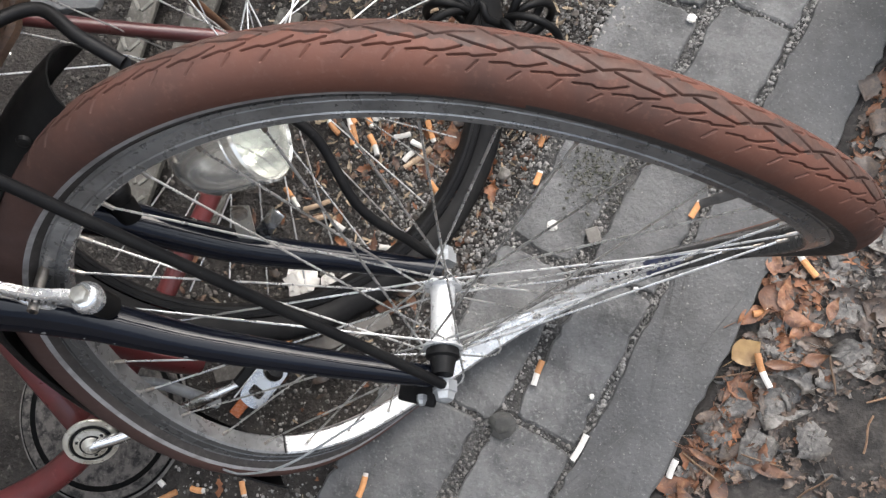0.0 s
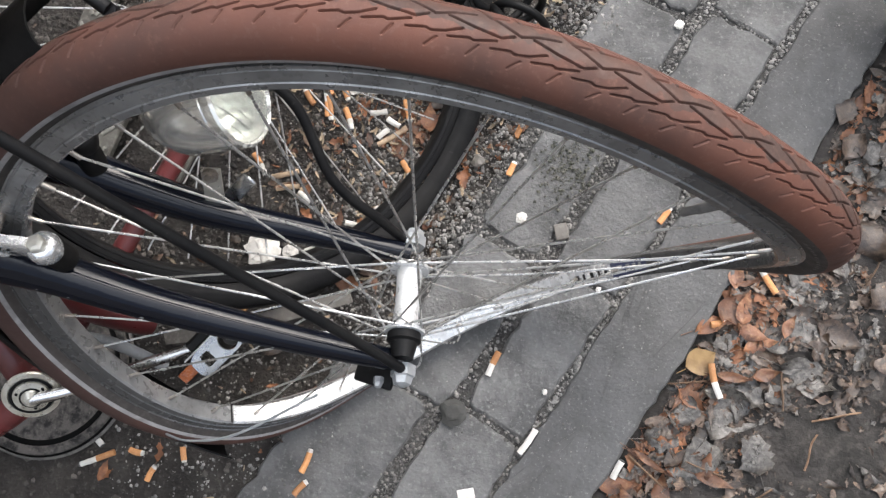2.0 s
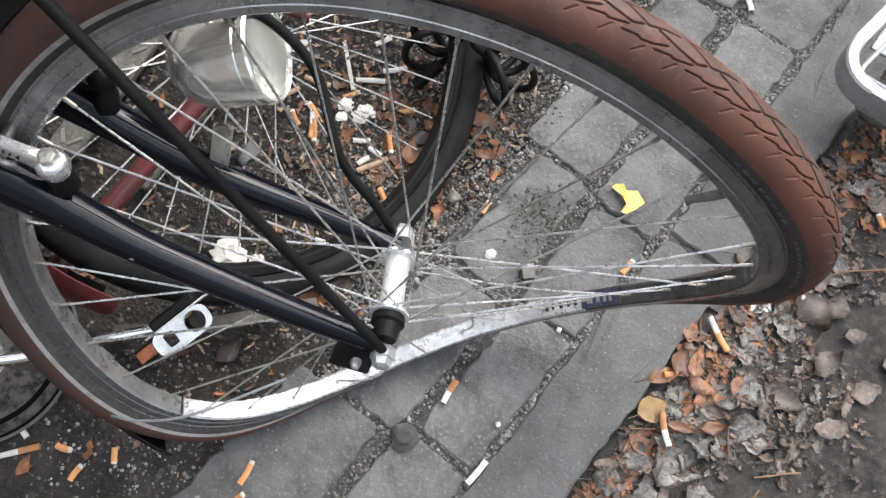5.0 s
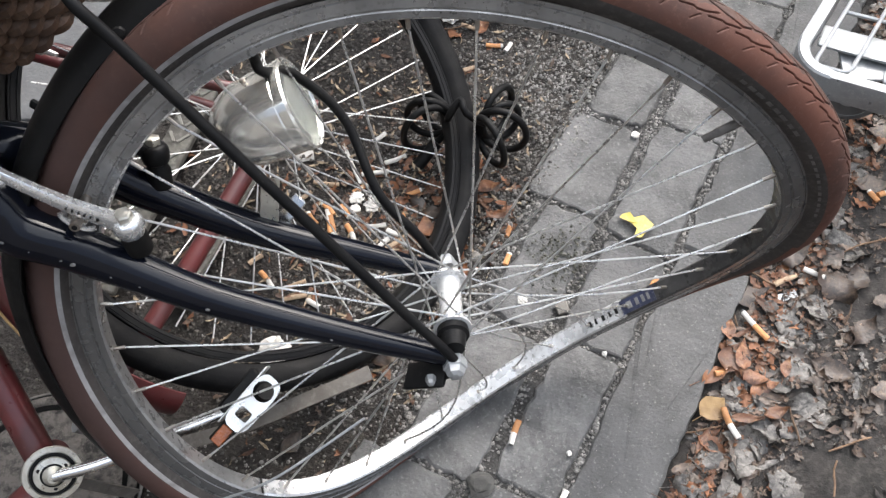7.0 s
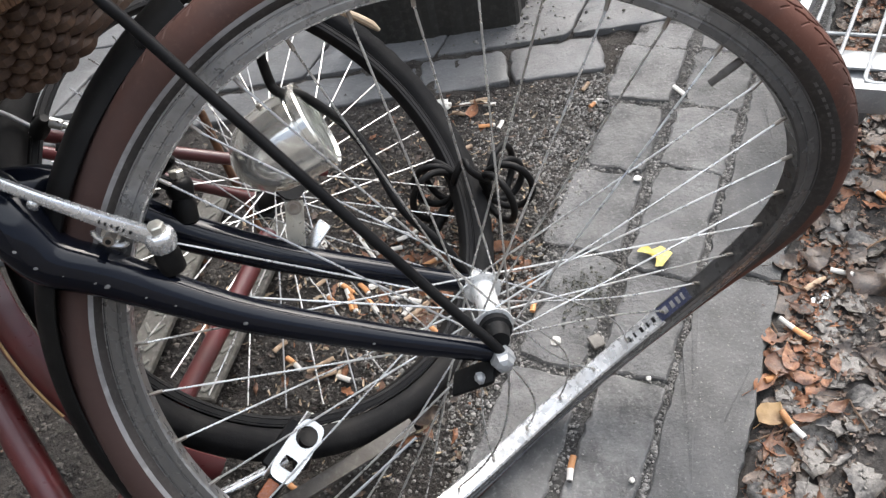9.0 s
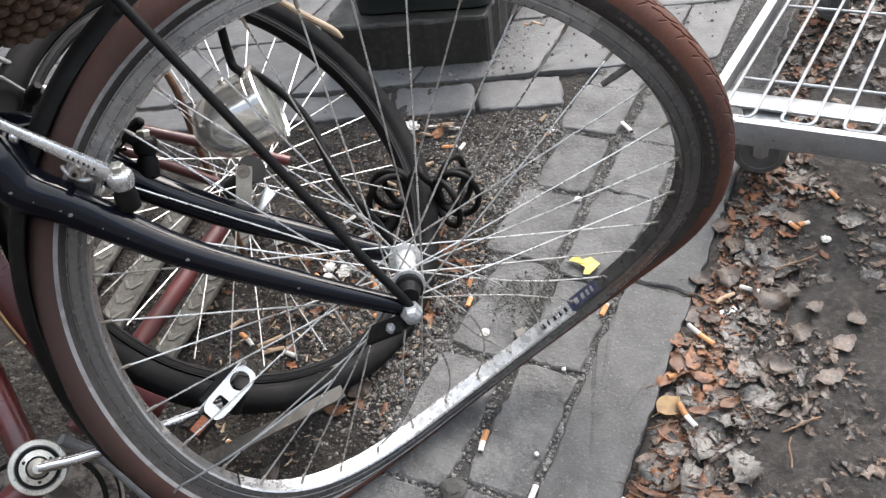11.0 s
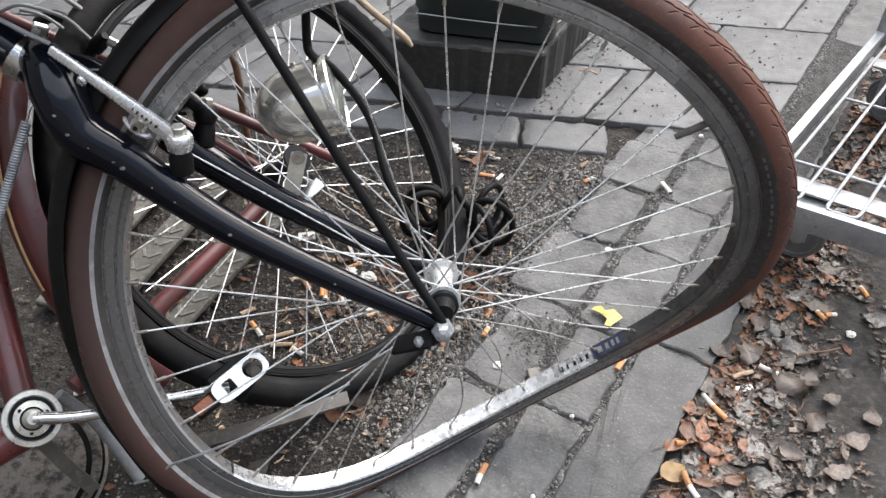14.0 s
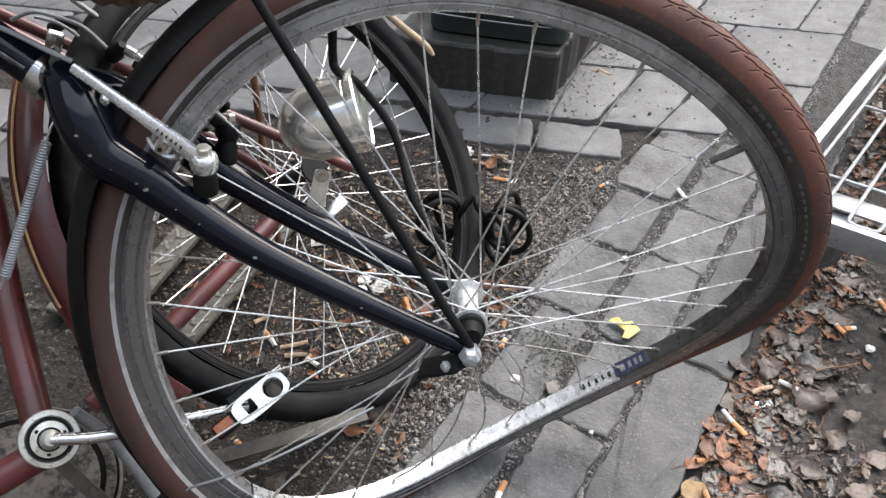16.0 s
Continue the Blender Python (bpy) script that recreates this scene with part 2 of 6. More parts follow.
M_ASH = surface("ash", (0.05, 0.048, 0.046), (0.09, 0.088, 0.085), None, 0.9, big=200, bump=0.3)
M_BRASS = surface("tarnished_steel_nut", (0.45, 0.42, 0.38), (0.33, 0.29, 0.25), None, 0.4, metal=0.9, big=60, bump=0.1)
M_BLUE = surface("blue_black_sticker", (0.028, 0.034, 0.075), (0.036, 0.040, 0.066), (0.12, 0.12, 0.15), 0.4, big=60, small=300,
                 fine=(0.55, 0.7), bump=0.0)
M_MARK = surface("pale_print", (0.25, 0.245, 0.235), (0.15, 0.146, 0.14), None, 0.6, big=90, bump=0.0)
M_AMBER = surface("amber_reflector", (0.30, 0.085, 0.022), (0.18, 0.05, 0.015), None, 0.25, big=60, bump=0.3, bump_scale=600)
M_GOLD = surface("gold_pinstripe", (0.52, 0.33, 0.15), (0.40, 0.25, 0.12), None, 0.45, big=30, bump=0.0)
M_CUP = surface("worn_silver_cup", (0.66, 0.64, 0.57), (0.50, 0.47, 0.40), (0.32, 0.27, 0.2), 0.38, metal=0.75, big=40, small=220, fine=(0.58, 0.75), bump=0.15)
M_WICKER = surface("dark_wicker", (0.055, 0.030, 0.018), (0.085, 0.047, 0.027), (0.03, 0.018, 0.012), 0.6, big=40, small=300, bump=0.3)
M_CANE = surface("tan_cane", (0.20, 0.105, 0.055), (0.13, 0.07, 0.038), (0.28, 0.17, 0.10), 0.5, big=40, small=200, bump=0.2)
M_LATTICE_PALE = surface("pale_stamped_rib", (0.19, 0.183, 0.16), (0.13, 0.124, 0.107), None, 0.8, big=40, bump=0.4)
M_WALL = surface("added_wall_grey", (0.17, 0.165, 0.155), (0.14, 0.135, 0.13), (0.2, 0.195, 0.19), 0.85, big=1.5, small=30, bump=0.3, bump_scale=40)
M_LEATHER = surface("brown_leather", (0.014, 0.009, 0.007), (0.024, 0.014, 0.010), None, 0.5, big=20, small=200, bump=0.4, bump_scale=200)
M_MOSS = surface("dirt_and_moss", (0.05, 0.05, 0.036), (0.075, 0.072, 0.058), (0.12, 0.115, 0.1), 0.9, big=60, small=300, bump=0.8, vary=0.4, island=True)
M_DUSTY = surface("dusty_rubber", (0.13, 0.12, 0.11), (0.075, 0.07, 0.066), None, 0.8, big=60, bump=0.2)
M_GLASS = bpy.data.materials.new("lamp_glass")
M_GLASS.use_nodes = True
_g = M_GLASS.node_tree.nodes["Principled BSDF"]
_g.inputs["Base Color"].default_value = (0.80, 0.82, 0.80, 1)
_g.inputs["Transmission Weight"].default_value, _g.inputs["Roughness"].default_value, _g.inputs["IOR"].default_value = 0.95, 0.10, 1.45


# ---- builders ----
def mesh_of(name, bm):
    me = bpy.data.meshes.new(name)
    bm.normal_update()
    bm.to_mesh(me)
    bm.free()
    return me


def smooth(me, on=True):
    me.polygons.foreach_set("use_smooth", [on] * len(me.polygons))
    return me


def part(name, bm, material, parent, label="", soft=True):
    me = bm if isinstance(bm, bpy.types.Mesh) else mesh_of(name, bm)
    if material and not me.materials:
        me.materials.append(material)
    if soft:
        smooth(me)
        me.set_sharp_from_angle(angle=radians(38))
    ob = new(name, me)
    ob.parent = parent
    if label:
        ob["label"] = label
    return ob


def thing(name, label, category, group="", at=(0, 0, 0)):
    ob = new(name)
    ob.empty_display_size = 0.05
    ob.location = at
    return tagged(ob, label, category, group)


def catmull(pts, n):
    """n points on a smooth line through pts."""
    p = np.array(pts, float)
    p = np.vstack([2 * p[0] - p[1], p, 2 * p[-1] - p[-2]])
    k = len(pts) - 1
    out = []
    for s in np.linspace(0, k, n):
        i = min(int(s), k - 1)
        f = s - i
        a, b, c, d = p[i:i + 4]
        out.append(0.5 * (2 * b + (c - a) * f + (2 * a - 5 * b + 4 * c - d) * f * f + (3 * b - a - 3 * c + d) * f ** 3))
    return np.array(out)


def frames(p, closed=False, up=None):
    """Tangents and two normals along a line, carried without twist, or with the first normal towards up."""
    t = np.roll(p, -1, 0) - np.roll(p, 1, 0)
    if not closed:
        t[0], t[-1] = p[1] - p[0], p[-1] - p[-2]
    t /= np.linalg.norm(t, axis=1)[:, None] + 1e-12
    n = np.zeros_like(p)
    v = np.array(up if up is not None else ((0, 0, 1) if abs(t[0][2]) < 0.9 else (1, 0, 0)), float)
    for i in range(len(p)):
        w = np.array(up, float) if up is not None else v
        w = w - t[i] * (w @ t[i])
        v = w / (np.linalg.norm(w) + 1e-12)
        n[i] = v
    return t, n, np.cross(t, n)


def sweep(bm, p, profile, closed=False, up=None, scale=None, caps=True, n=None, b=None):
    """Pull a closed profile of (normal, binormal) along the line p."""
    p = np.asarray(p, float)
    if n is None:
        _, n, b = frames(p, closed, up)
    prof = np.asarray(profile, float)
    rings = []
    for i in range(len(p)):
        s = 1.0 if scale is None else scale[i]
        rings.append([bm.verts.new(p[i] + s * (x * n[i] + y * b[i])) for x, y in prof])
    k = len(prof)
    for i in range(len(p) if closed else len(p) - 1):
        r0, r1 = rings[i], rings[(i + 1) % len(p)]
        for j in range(k):
            bm.faces.new((r0[j], r0[(j + 1) % k], r1[(j + 1) % k], r1[j]))
    if caps and not closed:
        bm.faces.new(rings[0][::-1])
        bm.faces.new(rings[-1])
    return bm


def ring_profile(rx, ry=None, k=10):
    ry = rx if ry is None else ry
    return [(rx * math.cos(2 * math.pi * i / k), ry * math.sin(2 * math.pi * i / k)) for i in range(k)]


def tube(bm, pts, r, k=10, n=None, scale=None, flat=1.0, up=None):
    p = np.asarray(pts, float) if n is None else catmull(pts, n)
    return sweep(bm, p, ring_profile(r, r * flat, k), scale=scale, up=up)


def tubemesh(pts, r, k=10, n=None, scale=None, flat=1.0, up=None):
    return tube(bmesh.new(), pts, r, k, n, scale, flat, up)


def lathe(bm, profile, origin, axis, k=24):
    """Turn a profile of (along, radius) about an axis."""
    a = Vector(axis).normalized()
    q = a.to_track_quat('Z', 'Y').to_matrix()
    o = Vector(origin)
    rows = []
    for z, r in profile:
        rows.append([bm.verts.new(o + q @ Vector((r * math.cos(2 * math.pi * i / k), r * math.sin(2 * math.pi * i / k), z)))
                     for i in range(k)])
    for r0, r1 in zip(rows, rows[1:]):
        for j in range(k):
            bm.faces.new((r0[j], r0[(j + 1) % k], r1[(j + 1) % k], r1[j]))
    bm.faces.new(rows[0][::-1])
    bm.faces.new(rows[-1])
    return bm


def block(bm, size, m=None, bevel=0.0, seg=1):
    """A bevelled block about the origin, laid by m."""
    r = bmesh.ops.create_cube(bm, size=1.0, matrix=(m or Matrix()) @ Matrix.Diagonal((*size, 1)))
    if bevel:
        es = list({e for v in r["verts"] for e in v.link_edges})
        bmesh.ops.bevel(bm, geom=es, offset=bevel, segments=seg, affect='EDGES', profile=0.6)
    return bm


def grid_mesh(name, pts, nu, nv, wrap_u=False, wrap_v=False):
    """A mesh over nu x nv points, row by row."""
    iu = np.arange(nu if wrap_u else nu - 1)
    iv = np.arange(nv if wrap_v else nv - 1)
    a, b = np.meshgrid(iu, iv, indexing="ij")
    a, b = a.ravel(), b.ravel()
    a2, b2 = (a + 1) % nu, (b + 1) % nv
    f = np.stack([a * nv + b, a2 * nv + b, a2 * nv + b2, a * nv + b2], 1)
    me = bpy.data.meshes.new(name)
    me.vertices.add(len(pts))
    me.vertices.foreach_set("co", np.asarray(pts, np.float32).ravel())
    me.loops.add(f.size)
    me.loops.foreach_set("vertex_index", f.ravel().astype(np.int32))
    me.polygons.add(len(f))
    me.polygons.foreach_set("loop_start", np.arange(0, f.size, 4, dtype=np.int32))
    me.update(calc_edges=True)
    me.validate()
    return me


# ---- ground ----
KERB = radians(24.5)
ALONG, ACROSS = np.array((math.sin(KERB), math.cos(KERB))), np.array((math.cos(KERB), -math.sin(KERB)))
_lat = np.random.default_rng(5).random((256, 256))


def vnoise(x, y, cell):
    """Smooth value noise in 0..1."""
    x, y = np.asarray(x) / cell, np.asarray(y) / cell
    i, j = np.floor(x).astype(int), np.floor(y).astype(int)
    fx, fy = x - i, y - j
    fx, fy = fx * fx * (3 - 2 * fx), fy * fy * (3 - 2 * fy)
    g = lambda a, b: _lat[a % 256, b % 256]
    return (g(i, j) * (1 - fx) + g(i + 1, j) * fx) * (1 - fy) + (g(i, j + 1) * (1 - fx) + g(i + 1, j + 1) * fx) * fy


def ground_z(x, y):
    """The soil: a little under the stones, rising in crumbs, hollowed below the bent wheel."""
    x, y = np.asarray(x, float), np.asarray(y, float)
    v = x * ACROSS[0] + y * ACROSS[1]
    z = -0.010 + 0.012 * (vnoise(x, y, 0.11) - 0.5) + 0.008 * (vnoise(x + 7, y, 0.03) - 0.5) + 0.006 * (vnoise(x, y + 3, 0.011) - 0.5)
    under = np.clip(1 - np.abs(v - 0.05) / 0.19, 0, 1) * 4
    z = z - 0.018 * np.clip(under, 0, 1)
    far = np.clip((np.hypot(x, y) - 1.6) / 1.0, 0, 1)
    dip = np.exp(-(((x + 0.1) / 0.2) ** 2 + ((y - 0.03) / 0.10) ** 2))
    return z * (1 - far) - 0.02 * far - 0.006 * dip


def build_ground():
    near = np.arange(-1.1, 1.65, 0.0085)
    out = np.array([1.7, 1.9, 2.3, 3, 5, 10, 30, 100, 400])
    ax = np.concatenate([-out[::-1], near, out])
    gx, gy = np.meshgrid(ax, ax, indexing="ij")
    pts = np.stack([gx, gy, ground_z(gx, gy)], -1).reshape(-1, 3)
    me = smooth(grid_mesh("ground", pts, len(ax), len(ax)))
    me.materials.append(M_SOIL)
    me.materials.append(M_MUD)
    side = (gx * ACROSS[0] + gy * ACROSS[1])[:-1, :-1]
    me.polygons.foreach_set("material_index", (side > 0.222).astype(np.int32).ravel())
    return tagged(new("ground", me), "dark trodden soil strewn with grit and litter", "ground", kind="structure")


ground = build_ground()


def stone_mesh(name, outline, height, seed, bevel=0.0045, rough=0.0030, bumps=0.0024):
    """A stone with a worn, slightly uneven top over an outline of corners, its top at z = 0."""
    rng = random.Random(seed)
    pts = []
    k = len(outline)
    for i in range(k):
        a, b = Vector(outline[i]), Vector(outline[(i + 1) % k])
        n = max(2, int((b - a).length / 0.013))
        before = (Vector(outline[i - 1]) - a).normalized()
        for j in range(n):
            p = a.lerp(b, j / n)
            if j == 0:
                p = p + ((b - a).normalized() + before) * rng.uniform(0.0005, 0.0045)
            pts.append(p + Vector((rng.uniform(-rough, rough), rng.uniform(-rough, rough))))
    c = sum(pts, Vector((0, 0))) / len(pts)
    bm = bmesh.new()
    rings = []
    for f, inset, z in ((1, 0, -height), (1, 0, -bevel), (1, bevel * 0.4, -bevel * 0.35), (1, bevel, 0.0), (0.72, 0, 0.0), (0.38, 0, 0.0)):
        ring = []
        for p in pts:
            q = c + (p - c) * f + (c - p).normalized() * inset
            up = 0.0 if z < -bevel * 0.5 else bumps * (2 * float(vnoise(q.x + seed, q.y, 0.03)) - 1)
            ring.append(bm.verts.new((q.x, q.y, z + up)))
        rings.append(ring)
    for r0, r1 in zip(rings, rings[1:]):
        for j in range(len(pts)):
            bm.faces.new((r0[j], r0[(j + 1) % len(pts)], r1[(j + 1) % len(pts)], r1[j]))
    mid = bm.verts.new((c.x, c.y, 0.0))
    for j in range(len(pts)):
        bm.faces.new((rings[-1][j], rings[-1][(j + 1) % len(pts)], mid))
    return mesh_of(name, bm)


def kerb_xy(u, v):
    return tuple(ALONG * u + ACROSS * v)


def build_pavement():
    bm = bmesh.new()
    for u0, u1, v0, v1, z in ((-0.9, 3.0, -0.11, 0.225, -0.005),):
        q = [bm.verts.new((*kerb_xy(u, v), z)) for u, v in ((u0, v0), (u0, v1), (u1, v1), (u1, v0))]
        bm.faces.new(q)
    base = part("pavement", bm, M_JOINT, None, soft=False)
    tagged(base, "grey granite setts and kerb stones with gritty joints", "pavement", kind="structure")
    seed = 0

    def lay(name, corners, mat, h=0.08, z=0.0):
        nonlocal seed
        seed += 1
        ob = part(name, stone_mesh(name, [kerb_xy(*c) for c in corners], h, seed), mat, base)
        ob.data.set_sharp_from_angle(angle=radians(22))
        ob.location.z = z
        ob.rotation_euler = (random.Random(seed).uniform(-0.006, 0.006), random.Random(seed + 99).uniform(-0.006, 0.006), 0)
        return ob

    for u0, u1 in ((-0.95, -0.27), (-0.263, 0.427), (0.434, 1.02), (1.027, 1.65), (1.657, 2.3)):
        lay("kerb_stone", [(u0, 0.1275), (u1, 0.1275), (u1, 0.232), (u0, 0.232)], M_KERB)
    for u0, u1, a, b in ((-0.62, -0.34, 0.0, 0.12), (-0.33, -0.012, 0.015, 0.118), (0.004, 0.215, 0.030, 0.116), (0.225, 0.40, 0.022, 0.116),
                         (0.41, 0.63, 0.014, 0.115), (0.64, 0.79, 0.012, 0.115), (0.80, 0.955, 0.01, 0.117), (0.965, 1.05, 0.012, 0.116)):
        lay("sett", [(u0 - 0.003, a), (u1 + 0.003, a), (u1 + 0.003, b + 0.002), (u0 - 0.003, b + 0.002)], M_STONE)
    for u0, u1, a, b in ((-0.55, -0.30, -0.16, -0.02), (-0.29, -0.035, -0.155, -0.006), (-0.02, 0.195, -0.10, 0.012), (0.215, 0.415, -0.092, 0.004),
                         (0.43, 0.60, -0.125, -0.002), (0.617, 0.775, -0.108, -0.006), (0.797, 0.945, -0.125, -0.004), (0.956, 1.035, -0.115, -0.006)):
        lay("sett", [(u0 - 0.004, a), (u1 + 0.004, a + 0.006), (u1 + 0.004, b - 0.002), (u0 - 0.004, b)], M_STONE)
    # border row and slabs beyond
    for x0, x1 in ((-1.02, -0.74), (-0.73, -0.42), (-0.41, -0.125), (-0.117, 0.053), (0.061, 0.236)):
        ob = part("border_stone", stone_mesh("border_stone", [(x0, 0.862 - 0.03 * x0), (x1, 0.862 - 0.03 * x1), (x1, 0.962), (x0, 0.964)], 0.08, 300 + int(x0 * 50)), M_FARSLAB, base)
        ob.location.z = -0.004
    rows = (0.972, 1.208, 1.480, 1.752, 2.024, 2.296)
    for r, (y0, y1) in enumerate(zip(rows, rows[1:])):
        lean = math.tan(KERB)
        edge = 0.117 / math.cos(KERB)
        x1 = edge
        k = 0
        while x1 > -2.0:
            w = (0.267 if r % 2 else 0.117) if k == 0 else 0.270
            x0 = x1 - w
            a = [(x0 + 0.0025 + lean * y0, y0 + 0.0025), (x1 - 0.0025 + lean * y0, y0 + 0.0025), (x1 - 0.0025 + lean * y1, y1 - 0.0025), (x0 + 0.0025 + lean * y1, y1 - 0.0025)]
            part("paving_slab", stone_mesh("paving_slab", a, 0.05, 500 + 40 * r + k, 0.003, 0.0014, 0.0012), M_FARSLAB, base)
            x1, k = x0, k + 1
    for i in range(4):
        for j in range(2):
            x1, y0 = -0.70 - 0.285 * i - 0.02 * j, 0.572 + 0.146 * j
            a = [(x1 - 0.28, y0), (x1, y0 + 0.004), (x1 + 0.01, y0 + 0.140), (x1 - 0.27, y0 + 0.138)]
            part("paving_slab", stone_mesh("paving_slab", a, 0.05, 800 + 10 * i + j, 0.003, 0.0014, 0.0012), M_FARSLAB, base)
    return base


pavement = build_pavement()

# plain walls well outside the view, added to block sky and darken reflections
for name, size, at_xyz in (("added_wall_west", (0.3, 14.0, 5.0), (-3.6, 0.0, 2.4)), ("added_wall_north", (12.0, 0.3, 2.6), (2.0, 6.0, 1.2)), ("added_wall_south", (14.0, 0.3, 5.0), (2.0, -6.5, 2.4))):
    bm = block(bmesh.new(), size, Matrix.Translation(at_xyz))
    tagged(part(name, bm, M_WALL, None, soft=False), "plain grey unseen wall added to darken reflections", "wall", kind="structure")

# ---- black bicycle with the bent front wheel ----
# rim line: centre, then cosine and sine terms of rising order, for x, y and z
RIM = np.array((
    (-0.0275, 0.3249, 0.0162, 0.0068, 0.0184, 0.0096, 0.0019, 0.0008, 0.0006, 0.0006, 0.0004),
    (0.0967, 0.0912, 0.0711, -0.0124, -0.0458, -0.0099, -0.0018, 0.0042, -0.0005, -0.0005, -0.0016),
    (0.3336, -0.0135, 0.2973, 0.0, -0.0001, -0.0026, 0.0035, -0.0025, 0.0032, -0.0004, -0.0004)))
HUB, AXIS = np.array((-0.010, 0.076, 0.3135)), np.array((-0.143, 0.954, -0.266))
AXIS = AXIS / np.linalg.norm(AXIS)
NEAR_END, FAR_END = np.array((0.0, 0.0, 0.318)), np.array((-0.022, 0.147, 0.277))


RIM_JOINT = 226.3
ROLL = radians(13)


def rim_line(th, lean=True):
    """Points of the bent rim's spoke bed, with its tangent, outward and sideways directions (sideways towards the near side)."""
    th = np.asarray(th, float)
    cols, der = [np.ones_like(th)], [np.zeros_like(th)]
    for k in range(1, 6):
        cols += [np.cos(k * th), np.sin(k * th)]
        der += [-k * np.sin(k * th), k * np.cos(k * th)]
    p, t = np.stack(cols, -1) @ RIM.T, np.stack(der, -1) @ RIM.T
    t /= np.linalg.norm(t, axis=-1)[..., None]
    r = p - HUB
    n = r - t * (r * t).sum(-1)[..., None]
    n /= np.linalg.norm(n, axis=-1)[..., None]
    b = np.cross(t, n) * -1
    deg = np.degrees(th) % 360
    roll = ROLL * np.exp(-((deg - 290) / 40) ** 2)
    if lean:
        roll = roll + radians(7) * np.exp(-((deg - 130) / 44) ** 2)
    roll = roll[..., None]
    return p, t, n * np.cos(roll) - b * np.sin(roll), b * np.cos(roll) + n * np.sin(roll)


TYRE_R, TYRE_C = 0.0240, 0.0435


def seg_dist(s, a, x0, y0, x1, y1):
    dx, dy = x1 - x0, y1 - y0
    f = np.clip(((s - x0) * dx + (a - y0) * dy) / (dx * dx + dy * dy), 0, 1)
    return np.hypot(s - x0 - f * dx, a - y0 - f * dy)


# grooves of the tread, in millimetres: along and across, then half width and depth
CENTRE_GROOVES = (
    (((39.5, -21), (19.3, -4), (15.6, -2.7), (0, 4), (-11, -0.2), (-22.8, -2.9)), 0.60, 1.0),
    (((19.3, -4), (8.7, -6.9)), 0.60, 1.0),
    (((42.6, 3), (27, 6.8), (10.8, 8.8), (4, 5.4)), 0.60, 1.0),
    (((11.8, -17.8), (2.4, -7.3), (-12.7, -10.4)), 0.60, 1.0))
SHOULDER_GROOVES = (
    (((41, 16.8), (29, 14.2), (26.5, 15.2), (13.4, 11.4)), 0.55, 0.95),
    (((15.6, 16.7), (4.6, 14.7), (1.5, 15.8), (-7, 14.1), (-16.5, 9.8)), 0.55, 0.95),
    (((23.2, 17.1), (26, 20.5), (29, 24.5)), 0.50, 0.55),
    (((-2.5, 18.6), (0.5, 21.5), (3.7, 25)), 0.50, 0.55))


def tread_depth(s, a, period):
    """Groove depth, 0 to 1, of the chevron tread at s along and a across."""
    out = np.zeros_like(s)
    for side in (0, 1):
        q = (s - 0.0491 + side * period / 2) % period
        b = a if side == 0 else -a
        for o in (0.0, period):
            for line, w, d in SHOULDER_GROOVES + (() if side else CENTRE_GROOVES):
                for (x0, y0), (x1, y1) in zip(line, line[1:]):
                    e = seg_dist(q, b, x0 / 1000 + o, y0 / 1000, x1 / 1000 + o, y1 / 1000)
                    out = np.maximum(out, d * np.clip((w / 1000 - e) / 0.0007 + 0.6, 0, 1))
    return out


